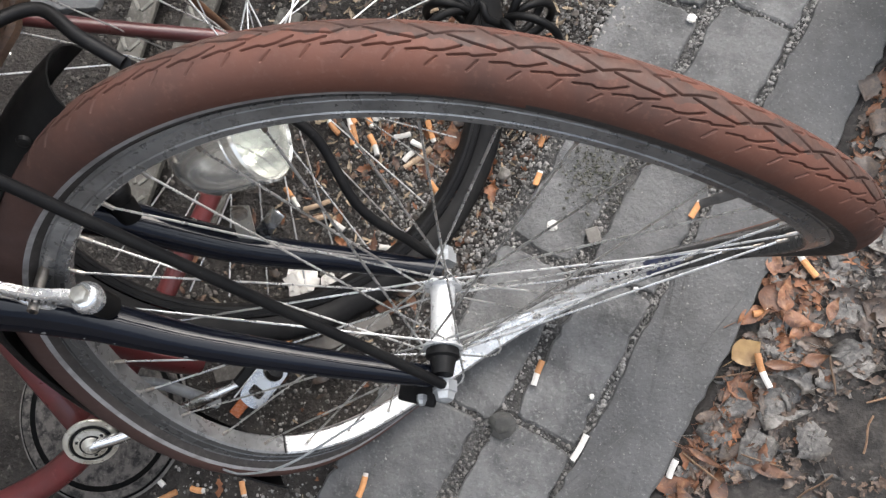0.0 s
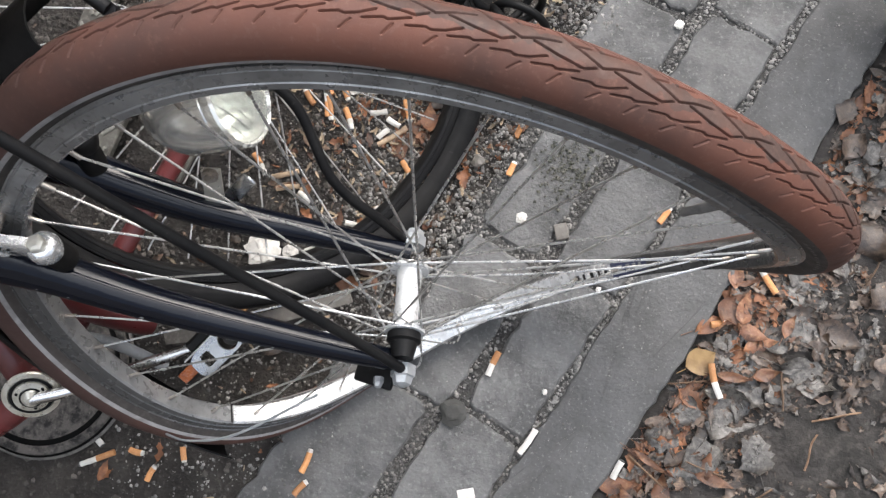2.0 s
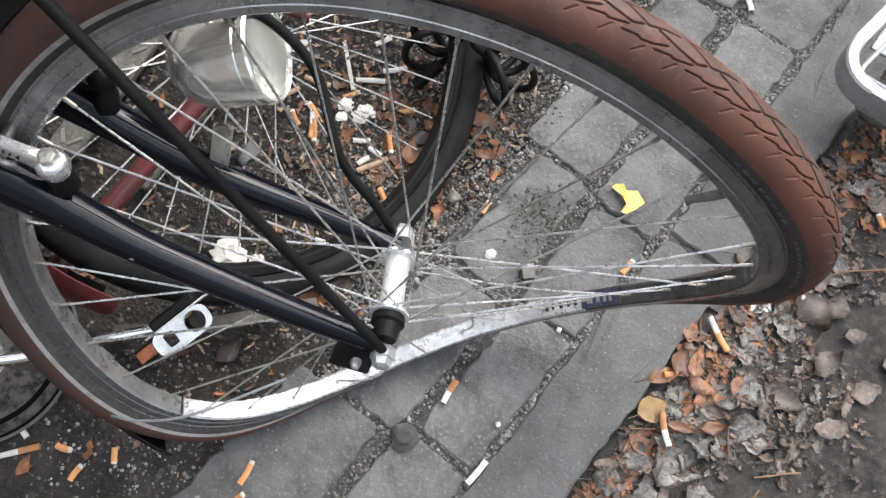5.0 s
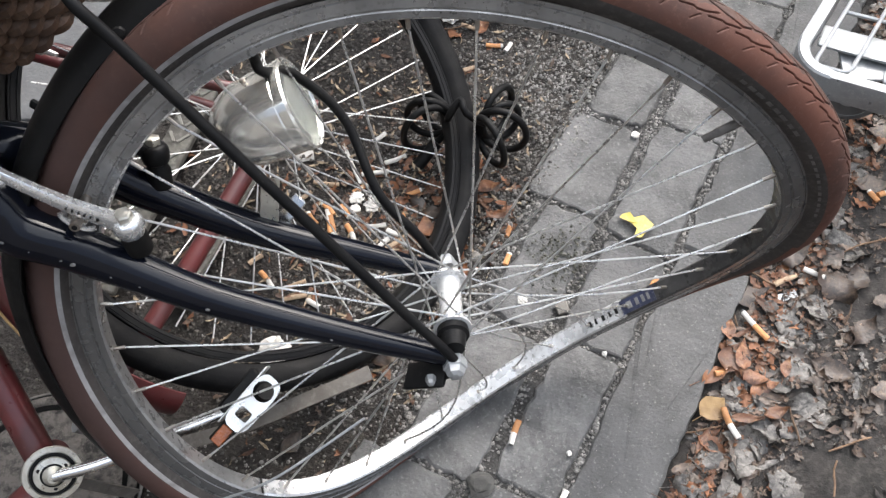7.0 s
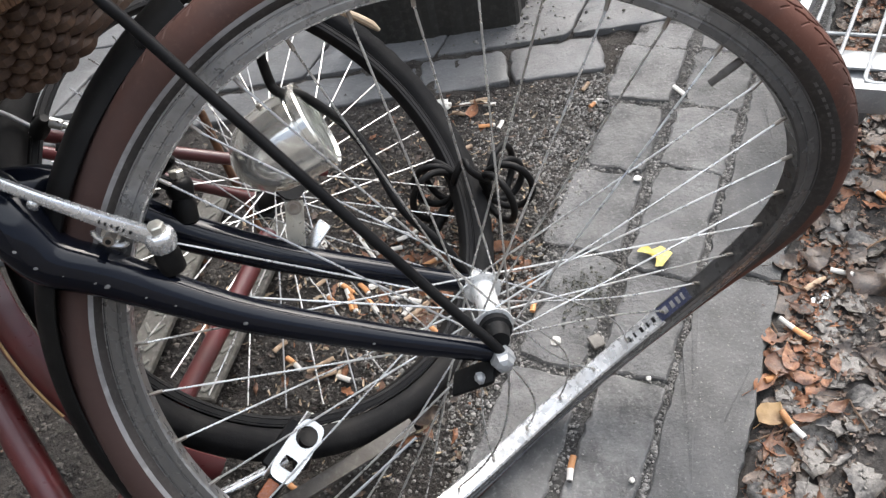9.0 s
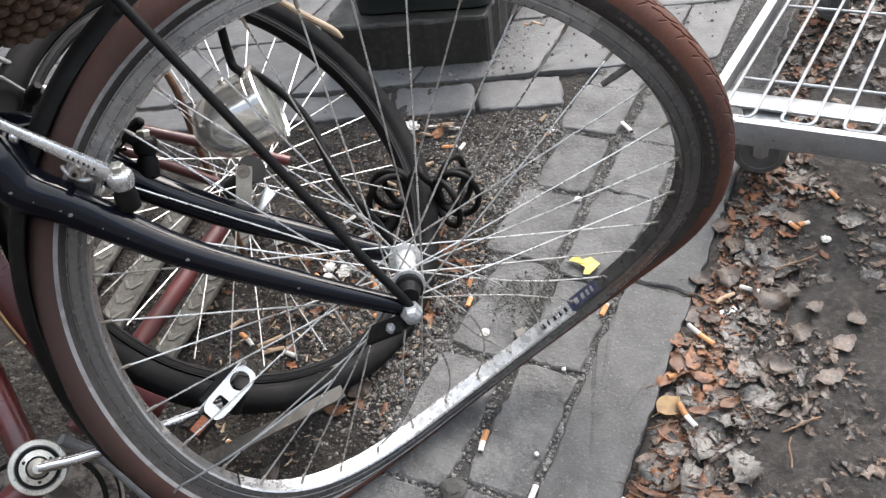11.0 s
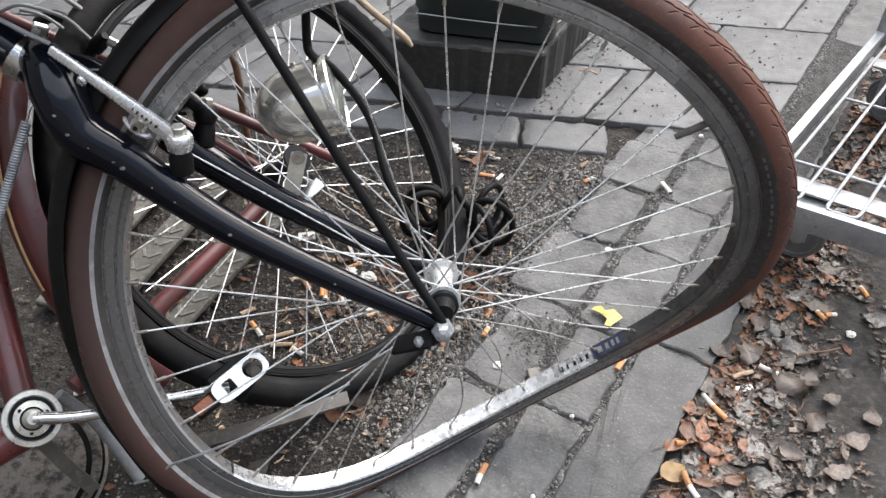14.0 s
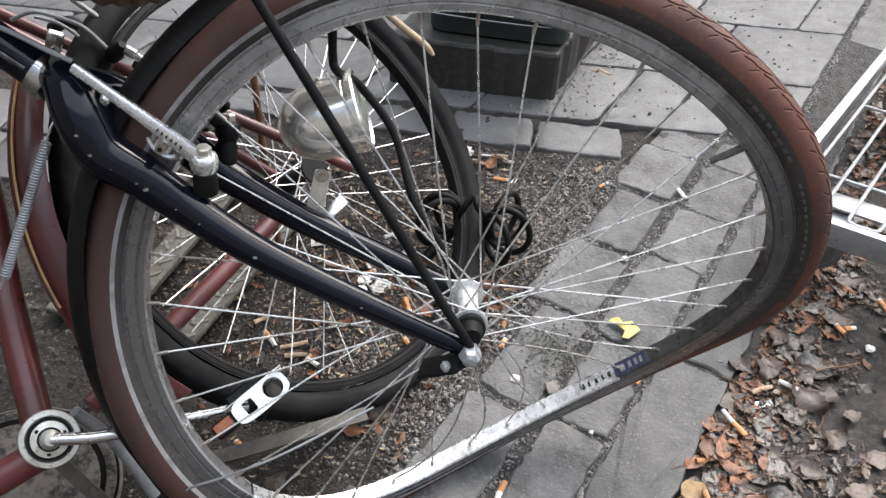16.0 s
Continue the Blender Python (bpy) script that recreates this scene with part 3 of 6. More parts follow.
def tyre_mesh(name, nu=3200, r=TYRE_R, centre=TYRE_C):
    th = np.linspace(0, 2 * np.pi, nu, endpoint=False)
    p, t, n, b = rim_line(th)
    ph = np.radians(np.concatenate([np.linspace(-152, -80, 18, endpoint=False), np.linspace(-80, 80, 170), np.linspace(80, 152, 19)[1:]]))
    nv = len(ph)
    length = 2 * np.pi * 0.36
    s = (th / (2 * np.pi) * length)[:, None] * np.ones(nv)[None]
    a = (ph * r)[None] * np.ones(nu)[:, None]
    period = length / 45
    # the tyre has crept round on the rim where that is bent
    creep = np.interp(np.degrees(th), (0, 20, 50, 64, 90, 110, 140, 200, 360), (0, 2, 3.4, 2.7, -6.0, -8.0, -7.0, 0, 0))[:, None] / 1000
    d = tread_depth(s, a - creep, period)
    rr = r - 0.0021 * d + 0.0007 * np.exp(-(ph / 0.75) ** 2)[None]
    # airless where the wheel lies on the stones
    flat = (1 - 0.50 * np.exp(-(((np.degrees(th) - 297) / 50) ** 6)))[:, None]
    mid_c = 0.0215 + (centre - 0.0215) * flat + (0.004 * np.exp(-((np.degrees(th) - 92) / 30) ** 2))[:, None]
    pts = p[:, None] + n[:, None] * (mid_c + flat * rr * np.cos(ph)[None])[..., None] + b[:, None] * (flat * rr * np.sin(ph)[None])[..., None]
    me = smooth(grid_mesh(name, pts.reshape(-1, 3), nu, nv, wrap_u=True))
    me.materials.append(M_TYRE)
    me.materials.append(M_SIDEWALL)
    me.materials.append(M_STRIPE)
    me.materials.append(M_TREADWORN)
    mid = np.abs(ph[:-1] + ph[1:]) / 2
    idx = np.where(mid > radians(124), 1, 0) + np.where((mid > radians(112)) & (mid < radians(124)), 2, 0)
    idx = np.tile(idx.astype(np.int32), (nu, 1))
    turn = np.degrees(th)[:, None] + np.zeros(nv - 1)[None]
    idx[(mid[None] > radians(110)) & ((turn < 84) | (turn > 285))] = 1
    idx[(mid[None] > radians(99)) & (turn < 70)] = 1
    saw = np.abs((s[:, :-1] / period * 2) % 1.0 - 0.5)
    ragged = vnoise(s[:, :-1] * 3 + 11, a[:, :-1] + 5, 0.013)
    idx[(np.abs(a[:, :-1] - creep) < 0.0045 + 0.008 * saw + 0.006 * (ragged - 0.5)) & (idx == 0)] = 3
    me.polygons.foreach_set("material_index", idx.ravel())
    return me


black_bike = thing("bicycle", "black bicycle with a buckled front wheel and brown tyre, leaning", "bicycle")
_th = np.linspace(0, 2 * np.pi, 360, endpoint=False)
_p, _t, _n, _b = rim_line(_th)
HALF_PROFILE = ((0.0, 0.0095), (0.0020, 0.0118), (0.0080, 0.0128), (0.0090, 0.0119), (0.0102, 0.0119), (0.0110, 0.0130), (0.0205, 0.0132), (0.0212, 0.0122), (0.0222, 0.0122), (0.0228, 0.0136),
                (0.0256, 0.0137), (0.0256, 0.0114), (0.0170, 0.0106))
RIM_PROFILE = tuple(HALF_PROFILE) + tuple((x, -y) for x, y in HALF_PROFILE[::-1])
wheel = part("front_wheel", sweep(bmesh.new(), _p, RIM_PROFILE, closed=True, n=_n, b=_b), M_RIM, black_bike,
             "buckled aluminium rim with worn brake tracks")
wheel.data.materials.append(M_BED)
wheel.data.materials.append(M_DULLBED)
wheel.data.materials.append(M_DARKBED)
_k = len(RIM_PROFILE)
# bed tone by angle: bright as if mirroring sky, dark at the right
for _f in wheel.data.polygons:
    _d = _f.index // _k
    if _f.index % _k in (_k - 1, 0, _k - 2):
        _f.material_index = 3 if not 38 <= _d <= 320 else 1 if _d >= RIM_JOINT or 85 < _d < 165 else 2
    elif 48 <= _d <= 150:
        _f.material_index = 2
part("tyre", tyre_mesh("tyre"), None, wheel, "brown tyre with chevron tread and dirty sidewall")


def hub_profile():
    return ((-0.036, 0.011), (-0.0355, 0.020), (-0.032, 0.020), (-0.031, 0.013), (-0.018, 0.0125), (0.0, 0.012), (0.018, 0.0125),
            (0.031, 0.013), (0.032, 0.020), (0.0355, 0.020), (0.036, 0.011))


part("hub", lathe(bmesh.new(), hub_profile(), HUB, AXIS, 28), M_ALU, wheel, "silver hub shell with two flanges")


def spoke_line(k, th, side):
    """From a flange hole to the rim; slack where the rim has come in."""
    p, t, n, b = (v[0] for v in rim_line(np.array([th])))
    ax = AXIS * side * 0.0335
    e1 = np.cross(AXIS, (0, 0, 1.0))
    e1 /= np.linalg.norm(e1)
    e2 = np.cross(e1, AXIS)
    v = p - HUB
    ang = math.atan2(v @ e2, v @ e1) + (1 if (k // 2) % 2 else -1) * radians(72)
    a = HUB + ax + 0.0175 * (e1 * math.cos(ang) + e2 * math.sin(ang))
    tip = p - n * 0.010
    d = np.linalg.norm(tip - a)
    slack = max(0.0, 0.292 - d)
    rng = random.Random(k)
    bow = math.sqrt(slack * d) * 0.52 * (1 if k % 3 else -0.4)
    side_v = np.cross(tip - a, AXIS)
    side_v /= np.linalg.norm(side_v)
    sag = side_v * bow * rng.uniform(0.5, 1.0) + AXIS * bow * rng.uniform(-0.5, 0.2)
    return np.array([a + (tip - a) * f + sag * math.sin(math.pi * f) * (0.6 + 0.8 * f) for f in np.linspace(0, 1, 11)]), p, n


for k in range(36):
    th = radians(2 + 10 * k)
    line, p, n = spoke_line(k, th, 1 if k % 2 else -1)
    part("spoke", tubemesh(line, 0.00118, 6), M_STEEL, wheel)
    part("nipple", tubemesh([p + n * 0.001, p - n * 0.004, p - n * 0.012], 0.0021, 8), M_BRASS, wheel)

p, t, n, b = (v[0] for v in rim_line(np.array([radians(37.5)])))
valve = part("valve", lathe(bmesh.new(), ((0.0, 0.0042), (0.022, 0.0042), (0.024, 0.0036), (0.034, 0.0036), (0.035, 0.0028)), p, -n + 0.25 * t, 12), M_DUSTY, wheel,
             "dusty grey rubber valve stem")

# sticker on the spoke bed, and its pale bars
def bed_patch(th0, th1, w0, w1, lift):
    th = np.linspace(radians(th0), radians(th1), 14)
    p, t, n, b = rim_line(th)
    bm = bmesh.new()
    return sweep(bm, p - n * lift, [(0.0, w0), (0.0, w1), (0.0006, w1), (0.0006, w0)], n=-n, b=b)


part("sticker", bed_patch(320.5, 329, -0.0090, 0.0090, 0.0008), M_BLUE, wheel, "dark blue sticker with pale marks")
for a0, a1 in ((322, 323.2), (324.2, 325.0), (325.8, 326.5), (327.2, 327.8)):
    part("mark", bed_patch(a0, a1, -0.0045, 0.0045, 0.0018), M_MARK, wheel)
for a0, a1 in ((312, 312.7), (313.6, 314.1), (315.4, 316.1), (317.2, 317.7), (318.8, 319.5)):
    part("mark", bed_patch(a0, a1, -0.0034, 0.0036, 0.0010), M_MATT, wheel)
part("rim_joint", bed_patch(RIM_JOINT, RIM_JOINT + 0.35, -0.0115, 0.0115, 0.0005), M_MATT, wheel, "dark seam where the rim is joined")
# pale bars on the sidewall where the maker's lettering stands
def wall_patch(th0, th1, p0, p1):
    th = np.linspace(radians(th0), radians(th1), 8)
    p, t, n, b = rim_line(th)
    bm = bmesh.new()
    rows = []
    for ph in (p0, p1):
        q = p + n * (TYRE_C + (TYRE_R + 0.0004) * math.cos(radians(ph))) + b[:] * ((TYRE_R + 0.0004) * math.sin(radians(ph)))
        rows.append([bm.verts.new(x) for x in q])
    for i in range(7):
        bm.faces.new((rows[0][i], rows[0][i + 1], rows[1][i + 1], rows[1][i]))
    return bm


for i in range(8):
    part("letter_bar", wall_patch(44.6 - i * 1.75, 45.6 - i * 1.75 + 0.2 * (i % 3), 113, 122), M_DUSTY, wheel)
for i in range(11):
    part("letter_bar", wall_patch(27.0 - i * 1.6, 27.9 - i * 1.6 + 0.15 * (i % 2), 114, 121), M_DUSTY, wheel)

# fork, axle nuts, brake, mudguard, stays, head tube
def taper(n, a, b):
    return [a + (b - a) * i / (n - 1) for i in range(n)]


fork_near = catmull([(-0.004, 0.015, 0.315), (-0.106, 0.018, 0.356), (-0.226, 0.026, 0.408), (-0.300, 0.036, 0.449), (-0.350, 0.041, 0.484), (-0.387, 0.045, 0.506),
                     (-0.407, 0.060, 0.535), (-0.424, 0.080, 0.553), (-0.446, 0.102, 0.552)], 44)
fork_far = catmull([(-0.022, 0.127, 0.289), (-0.101, 0.127, 0.324), (-0.207, 0.126, 0.374), (-0.310, 0.138, 0.426), (-0.365, 0.139, 0.474), (-0.402, 0.130, 0.508), (-0.426, 0.116, 0.528), (-0.444, 0.106, 0.542)], 44)
BLADE = [0.50 + 0.80 * min(1.0, i / 30) - 0.26 * max(0.0, (i - 34) / 9) for i in range(44)]
fork = part("fork", tubemesh(fork_near, 0.0216, 18, scale=BLADE), M_BLACK, black_bike, "glossy black fork with chipped paint")
part("fork_blade", tubemesh(fork_far, 0.0202, 18, scale=BLADE), M_BLACK, fork)


def at_nut(p, d, name, parent, r=0.0125, h=0.016):
    """A hexagonal nut with a domed end."""
    bm = bmesh.new()
    lathe(bm, ((0, r), (h * 0.7, r), (h * 0.78, r * 0.85), (h * 1.2, r * 0.7), (h * 1.35, r * 0.3)), p, d, 6)
    return part(name, bm, M_GALV, parent, "grey axle nut", soft=False)


AX = Vector(AXIS)
for end, d in ((NEAR_END, -AX), (FAR_END, AX)):
    at_nut(Vector(end) - d * 0.012, d, "axle_nut", fork)
part("axle_cone", lathe(bmesh.new(), ((0, 0.0165), (0.008, 0.0170), (0.010, 0.0135), (0.026, 0.0105)), HUB - AXIS * 0.036, -AXIS, 20), M_MATT, fork, "black hub cone")
# plate at the fork end with its small bolt
_m = Matrix.Translation((-0.032, 0.002, 0.296)) @ Vector((-0.8, 0.1, -0.45)).to_track_quat('X', 'Y').to_matrix().to_4x4()
plate = part("fork_end_plate", block(bmesh.new(), (0.052, 0.006, 0.030), _m, 0.004, 2), M_MATT, fork)
at_nut(Vector((-0.026, -0.004, 0.306)), -AX, "bolt", plate, 0.0055, 0.008)

# cantilever brake arms
def brake_arm(base, bolt, tip, metal, k=1.0):
    base, bolt, tip = Vector(base), Vector(bolt), Vector(tip)
    d = (bolt - base).normalized()
    u = (tip - bolt).normalized()
    near = Vector((0.15, -0.93, 0.33)).normalized()
    low = u.cross(near).normalized()
    if low.z > 0:
        low = -low
    at = lambda f: bolt - d * 0.004 + (tip - bolt) * f - low * 0.007 * math.sin(math.pi * f) + near * 0.016 * math.sin(math.pi * f)
    line = catmull([at(0.0), at(0.12), at(0.35), at(0.7), at(1.0)], 22)
    bm = sweep(bmesh.new(), line, [(0.0075, -0.0040), (0.0075, 0.0040), (0.0045, 0.0058), (-0.0045, 0.0058), (-0.0075, 0.0040), (-0.0075, -0.0040), (-0.0045, -0.0058), (0.0045, -0.0058)],
               scale=[k * (1.18 - 0.52 * min(1.0, i / 16)) for i in range(22)], up=tuple(-low))
    arm = part("brake_arm", bm, metal, fork, "cantilever brake arm")
    part("pivot_housing", lathe(bmesh.new(), ((-0.011, 0.0095), (-0.009, 0.0125), (-0.002, 0.0145), (0.005, 0.0140), (0.009, 0.0118), (0.0105, 0.0085)), bolt - d * 0.004, d, 28), metal, arm)
    part("pivot_bolt", lathe(bmesh.new(), ((0, 0.0080), (0.007, 0.0080), (0.008, 0.0068), (0.0085, 0.003)), bolt + d * 0.006, d, 6), M_CUP, arm, soft=False)
    part("spring_collar", lathe(bmesh.new(), ((0, 0.0125), (0.018, 0.0125), (0.022, 0.0105), (0.026, 0.0100)), bolt - d * 0.040, d, 18), M_PLASTIC, arm)
    # slotted ear that carries the pad stud, and the small lug
    ear = at(0.27) + low * 0.0125
    ring = [ear + u * 0.0155 * math.cos(a) + low * 0.0075 * math.sin(a) for a in np.linspace(0.15, math.pi - 0.15, 13)]
    part("slotted_ear", tubemesh(ring, 0.0027 * k, 8), metal, arm)
    part("pad_stud", tubemesh([ear + near * 0.010 + low * 0.001, ear - near * 0.040], 0.0048, 14), M_BRASS, arm, "brass pad stud")
    part("stud_hole", lathe(bmesh.new(), ((0, 0.0026), (0.0008, 0.0024)), ear + near * 0.0102 + low * 0.001, near, 10), M_MATT, arm)
    part("pad_washer", lathe(bmesh.new(), ((0, 0.0085), (0.003, 0.0085)), ear - near * 0.004, near, 18), M_CHROME, arm)
    part("lug", block(bmesh.new(), (0.010, 0.007, 0.010), Matrix.Translation(at(0.72) + low * 0.0085) @ u.to_track_quat('X', 'Z').to_matrix().to_4x4(), 0.002), metal, arm)
    part("brake_pad", block(bmesh.new(), (0.055, 0.011, 0.013), Matrix.Translation(ear - near * 0.044 + u * -0.006) @ Euler((0, radians(-35), radians(8))).to_matrix().to_4x4(), 0.003), M_PLASTIC, arm, "black rubber brake pad")
    turn = Matrix((u, near.cross(u), near)).transposed().to_4x4()
    for f, w in ((0.17, 0.0040), (0.21, 0.0030), (0.245, 0.0034), (0.28, 0.0026), (0.315, 0.0032), (0.35, 0.0028)):
        part("mark", block(bmesh.new(), (w * 0.55, 0.0030, 0.0012), Matrix.Translation(at(f) + near * (0.0058 * k * 1.05)) @ turn), M_MATT, arm)
    return arm


brake_arm((-0.288, 0.048, 0.452), (-0.285, 0.052, 0.506), (-0.412, 0.075, 0.585), M_SILVER)
brake_arm((-0.300, 0.138, 0.430), (-0.298, 0.158, 0.472), (-0.395, 0.165, 0.540), M_MATT, 0.8)
# brake cable over the arms
part("brake_cable", tubemesh([(-0.412, 0.075, 0.588), (-0.43, 0.07, 0.60), (-0.47, 0.06, 0.628), (-0.56, 0.05, 0.665)], 0.0026, 8, 16), M_GALV, fork, "grey brake cable")
# chips in the paint
for x, s in ((20, 0.0030), (21, 0.0018), (11, 0.0020), (27, 0.0018), (6, 0.0013), (15, 0.0011), (17, 0.0014), (24, 0.0012), (30, 0.0016), (33, 0.0012), (36, 0.0015)):
    c = Vector(fork_near[x]) + Vector((0.02, -0.9, 0.42)).normalized() * (0.0214 * BLADE[x])
    m = Matrix.Translation(c) @ Vector((0.02, -0.9, 0.42)).to_track_quat('Z', 'Y').to_matrix().to_4x4() @ Matrix.Diagonal((1.5, 1, 0.25, 1))
    bm = bmesh.new()
    bmesh.ops.create_icosphere(bm, subdivisions=1, radius=s, matrix=m)
    part("paint_chip", bm, M_MARK, fork)
# head tube with its lower bearing ring
HEAD = Vector((-0.80, 0.10, 0.52)).normalized()
ring_c = Vector((-0.460, 0.103, 0.548))
part("crown", tubemesh([ring_c - HEAD * 0.040 + Vector((0.004, 0, -0.010)), ring_c - HEAD * 0.02, ring_c], 0.0215, 18), M_BLACK, fork)
part("bearing_ring", lathe(bmesh.new(), ((-0.009, 0.0215), (-0.0085, 0.0255), (0.0085, 0.0255), (0.009, 0.0215)), ring_c + HEAD * 0.004, HEAD, 32), M_CHROME, black_bike, "silver headset ring")
head_tube = part("head_tube", tubemesh([ring_c + HEAD * 0.006, ring_c + HEAD * 0.17], 0.0205, 20), M_BLACK, black_bike, "black head tube")
part("down_tube", tubemesh([ring_c + HEAD * 0.05, ring_c + HEAD * 0.05 + Vector((-0.42, -0.30, -0.22))], 0.017, 16), M_BLACK, black_bike)
part("head_badge", block(bmesh.new(), (0.030, 0.002, 0.010), Matrix.Translation(ring_c + HEAD * 0.03 + Vector((0.0, -0.0185, 0.009))) @ Euler((radians(25), radians(36), 0)).to_matrix().to_4x4()), M_MARK, head_tube)

# steering spring from the crown down to the frame
def coil(a, b, r, wire, turns, k=8, lead=0.0):
    a, b = Vector(a), Vector(b)
    q = (b - a).to_track_quat('Z', 'Y').to_matrix()
    n = int(turns * 12)
    pts = [a + q @ Vector((r * math.cos(2 * math.pi * turns * i / n), r * math.sin(2 * math.pi * turns * i / n), (b - a).length * i / n)) for i in range(n + 1)]
    return tubemesh(pts, wire, k)


spring = part("steering_spring", coil((-0.440, 0.040, 0.515), (-0.482, -0.035, 0.392), 0.0044, 0.0012, 50, 6), M_GALV, black_bike, "tight steel steering spring")
part("hook", tubemesh([(-0.440, 0.040, 0.515), (-0.436, 0.046, 0.527), (-0.432, 0.055, 0.535)], 0.0014, 6), M_STEEL, spring)
part("hook", tubemesh([(-0.482, -0.035, 0.392), (-0.49, -0.04, 0.378), (-0.498, -0.046, 0.37)], 0.0014, 6), M_STEEL, spring)

# mudguard round the left half of the wheel, open at the inside
def guard_mesh(th0, th1, off0, off1, half, line, wall=0.0014, n=70, k=9, drop=0.024, slip=0.0, bend=0.0):
    th = np.linspace(radians(th0), radians(th1), n)
    p, t, nn, b = line(th)
    off = np.linspace(off0, off1, n)
    deg = np.degrees(th)
    p = p - b * (slip * (np.clip((deg - 165) / 45, 0, 1) - 1.35 * np.clip((deg - 210) / 19.5, 0, 1) ** 1.4) + bend * np.clip((165 - deg) / 45, 0, 1) ** 1.3)[:, None]
    sh = [(math.cos(a) * 1.0, math.sin(a)) for a in np.linspace(radians(-86), radians(86), k)]
    prof_o = [(drop * (c - 1), half * s) for c, s in sh]
    prof_i = [(drop * (c - 1) - wall, (half - wall) * s) for c, s in sh][::-1]
    bm = bmesh.new()
    sweep(bm, p + nn * off[:, None], prof_o + prof_i, n=nn, b=b)
    return bm


def guard_line(th):
    return rim_line(th, lean=False)


guard = part("mudguard", guard_mesh(120.5, 229.5, 0.091, 0.0785, 0.031, guard_line, slip=0.026, bend=0.040), M_PLASTIC, black_bike, "black plastic mudguard ending above the brake")
e_p, e_t, e_n, e_b = (v[0] for v in guard_line(np.array([radians(127)])))
e_p = e_p - e_b * 0.032
STAY = np.array((-0.273, 0.121, 0.721)) - np.array((0.001, 0.008, 0.318))
stay_top = np.array((0.001, 0.008, 0.318)) + STAY * 0.97
near_leg = [(-0.012, 0.001, 0.300), (0.001, 0.006, 0.320)] + [tuple(np.array((0.001, 0.008, 0.318)) + STAY * f) for f in (0.15, 0.35, 0.55, 0.75, 0.90)]
part("mudguard_stay", tubemesh(near_leg + [tuple(stay_top), (-0.285, 0.150, 0.725), (-0.262, 0.205, 0.705), (-0.235, 0.232, 0.686), (-0.203, 0.214, 0.680), (-0.172, 0.199, 0.668)], 0.0052, 12, 70), M_MATT, black_bike, "matt black mudguard stay bent over the guard")
part("mudguard_stay", tubemesh([(-0.026, 0.140, 0.270), (-0.047, 0.149, 0.327), (-0.088, 0.171, 0.382), (-0.122, 0.226, 0.438), (-0.165, 0.238, 0.492), (-0.184, 0.214, 0.522),
                                (-0.190, 0.218, 0.540), (-0.185, 0.212, 0.60), (-0.172, 0.199, 0.668)], 0.0052, 12, 56), M_MATT, black_bike, "bent matt black mudguard stay")
for sgn in (1, -1):
    part("guard_rivet", lathe(bmesh.new(), ((0, 0.006), (0.003, 0.005), (0.004, 0.002)), e_p + e_n * 0.074 + e_b * 0.029 * sgn, e_b * sgn, 12), M_MATT, guard)

# headlamp on a bracket beside the far fork blade
LA = Vector((0.929, 0.240, 0.2805)).normalized()
LC = Vector((-0.2505, 0.1922, 0.4464))
LS = 1.119


def lamp_lathe(profile, k=40):
    return lathe(bmesh.new(), [(z * LS, r * LS) for z, r in profile], LC, LA, k)


lamp = part("headlamp", lamp_lathe(((0.0, 0.004), (0.002, 0.012), (0.009, 0.024), (0.020, 0.0335), (0.035, 0.0395), (0.055, 0.0415), (0.078, 0.0420), (0.079, 0.0412), (0.081, 0.0412), (0.082, 0.0430),
                                    (0.088, 0.0432), (0.090, 0.0410), (0.086, 0.0395), (0.0855, 0.0385), (0.060, 0.030), (0.045, 0.014), (0.042, 0.003)), 48), M_LAMP, black_bike, "polished bullet headlamp")
glass = part("lens", lamp_lathe(((0.0862, 0.0385), (0.0872, 0.0392), (0.0892, 0.030), (0.0904, 0.016), (0.0907, 0.002), (0.0897, 0.002), (0.0894, 0.015), (0.0882, 0.03)), 36), M_GLASS, lamp, "clear ribbed glass lens")
glass.visible_shadow = False
q = LA.cross(Vector((-0.08, 0.2, 1.0))).normalized()
up2 = LA.cross(q).normalized()
for i in range(9):
    s = (i - 4) * 0.0092
    h = math.sqrt(0.0395 ** 2 - s ** 2)
    part("lens_rib", tubemesh([LC + LA * 0.0985 + q * s - up2 * h, LC + LA * 0.1012 + q * s, LC + LA * 0.0985 + q * s + up2 * h], 0.0007, 6, 9), M_GLASS, lamp)
part("rim_screw", lathe(bmesh.new(), ((0, 0.003), (0.003, 0.003), (0.0035, 0.001)), LC + LA * 0.062 - up2 * 0.0475, -up2, 10), M_BRASS, lamp)
bx_ = Vector((0.16, 0.45, 0.88)).normalized()
bz_ = Vector((0.25, -0.85, 0.45))
bz_ = (bz_ - bx_ * bz_.dot(bx_)).normalized()
_bm = block(bmesh.new(), (0.058, 0.019, 0.004), Matrix.Translation((-0.196, 0.143, 0.402)) @ Matrix((bx_, bz_.cross(bx_), bz_)).transposed().to_4x4(), 0.0018, 2)
bracket = part("lamp_bracket", _bm, M_CUP, black_bike, "flat aluminium lamp bracket")
part("bracket_bolt", lathe(bmesh.new(), ((0, 0.008), (0.004, 0.008), (0.0045, 0.005), (0.007, 0.005)), (-0.1925, 0.1520, 0.4230), bz_, 18), M_BRASS, bracket)
part("bracket_strap", block(bmesh.new(), (0.045, 0.016, 0.003), Matrix.Translation((-0.185, 0.150, 0.372)) @ Euler((radians(30), radians(-30), radians(40))).to_matrix().to_4x4(), 0.0012), M_CHROME, bracket)

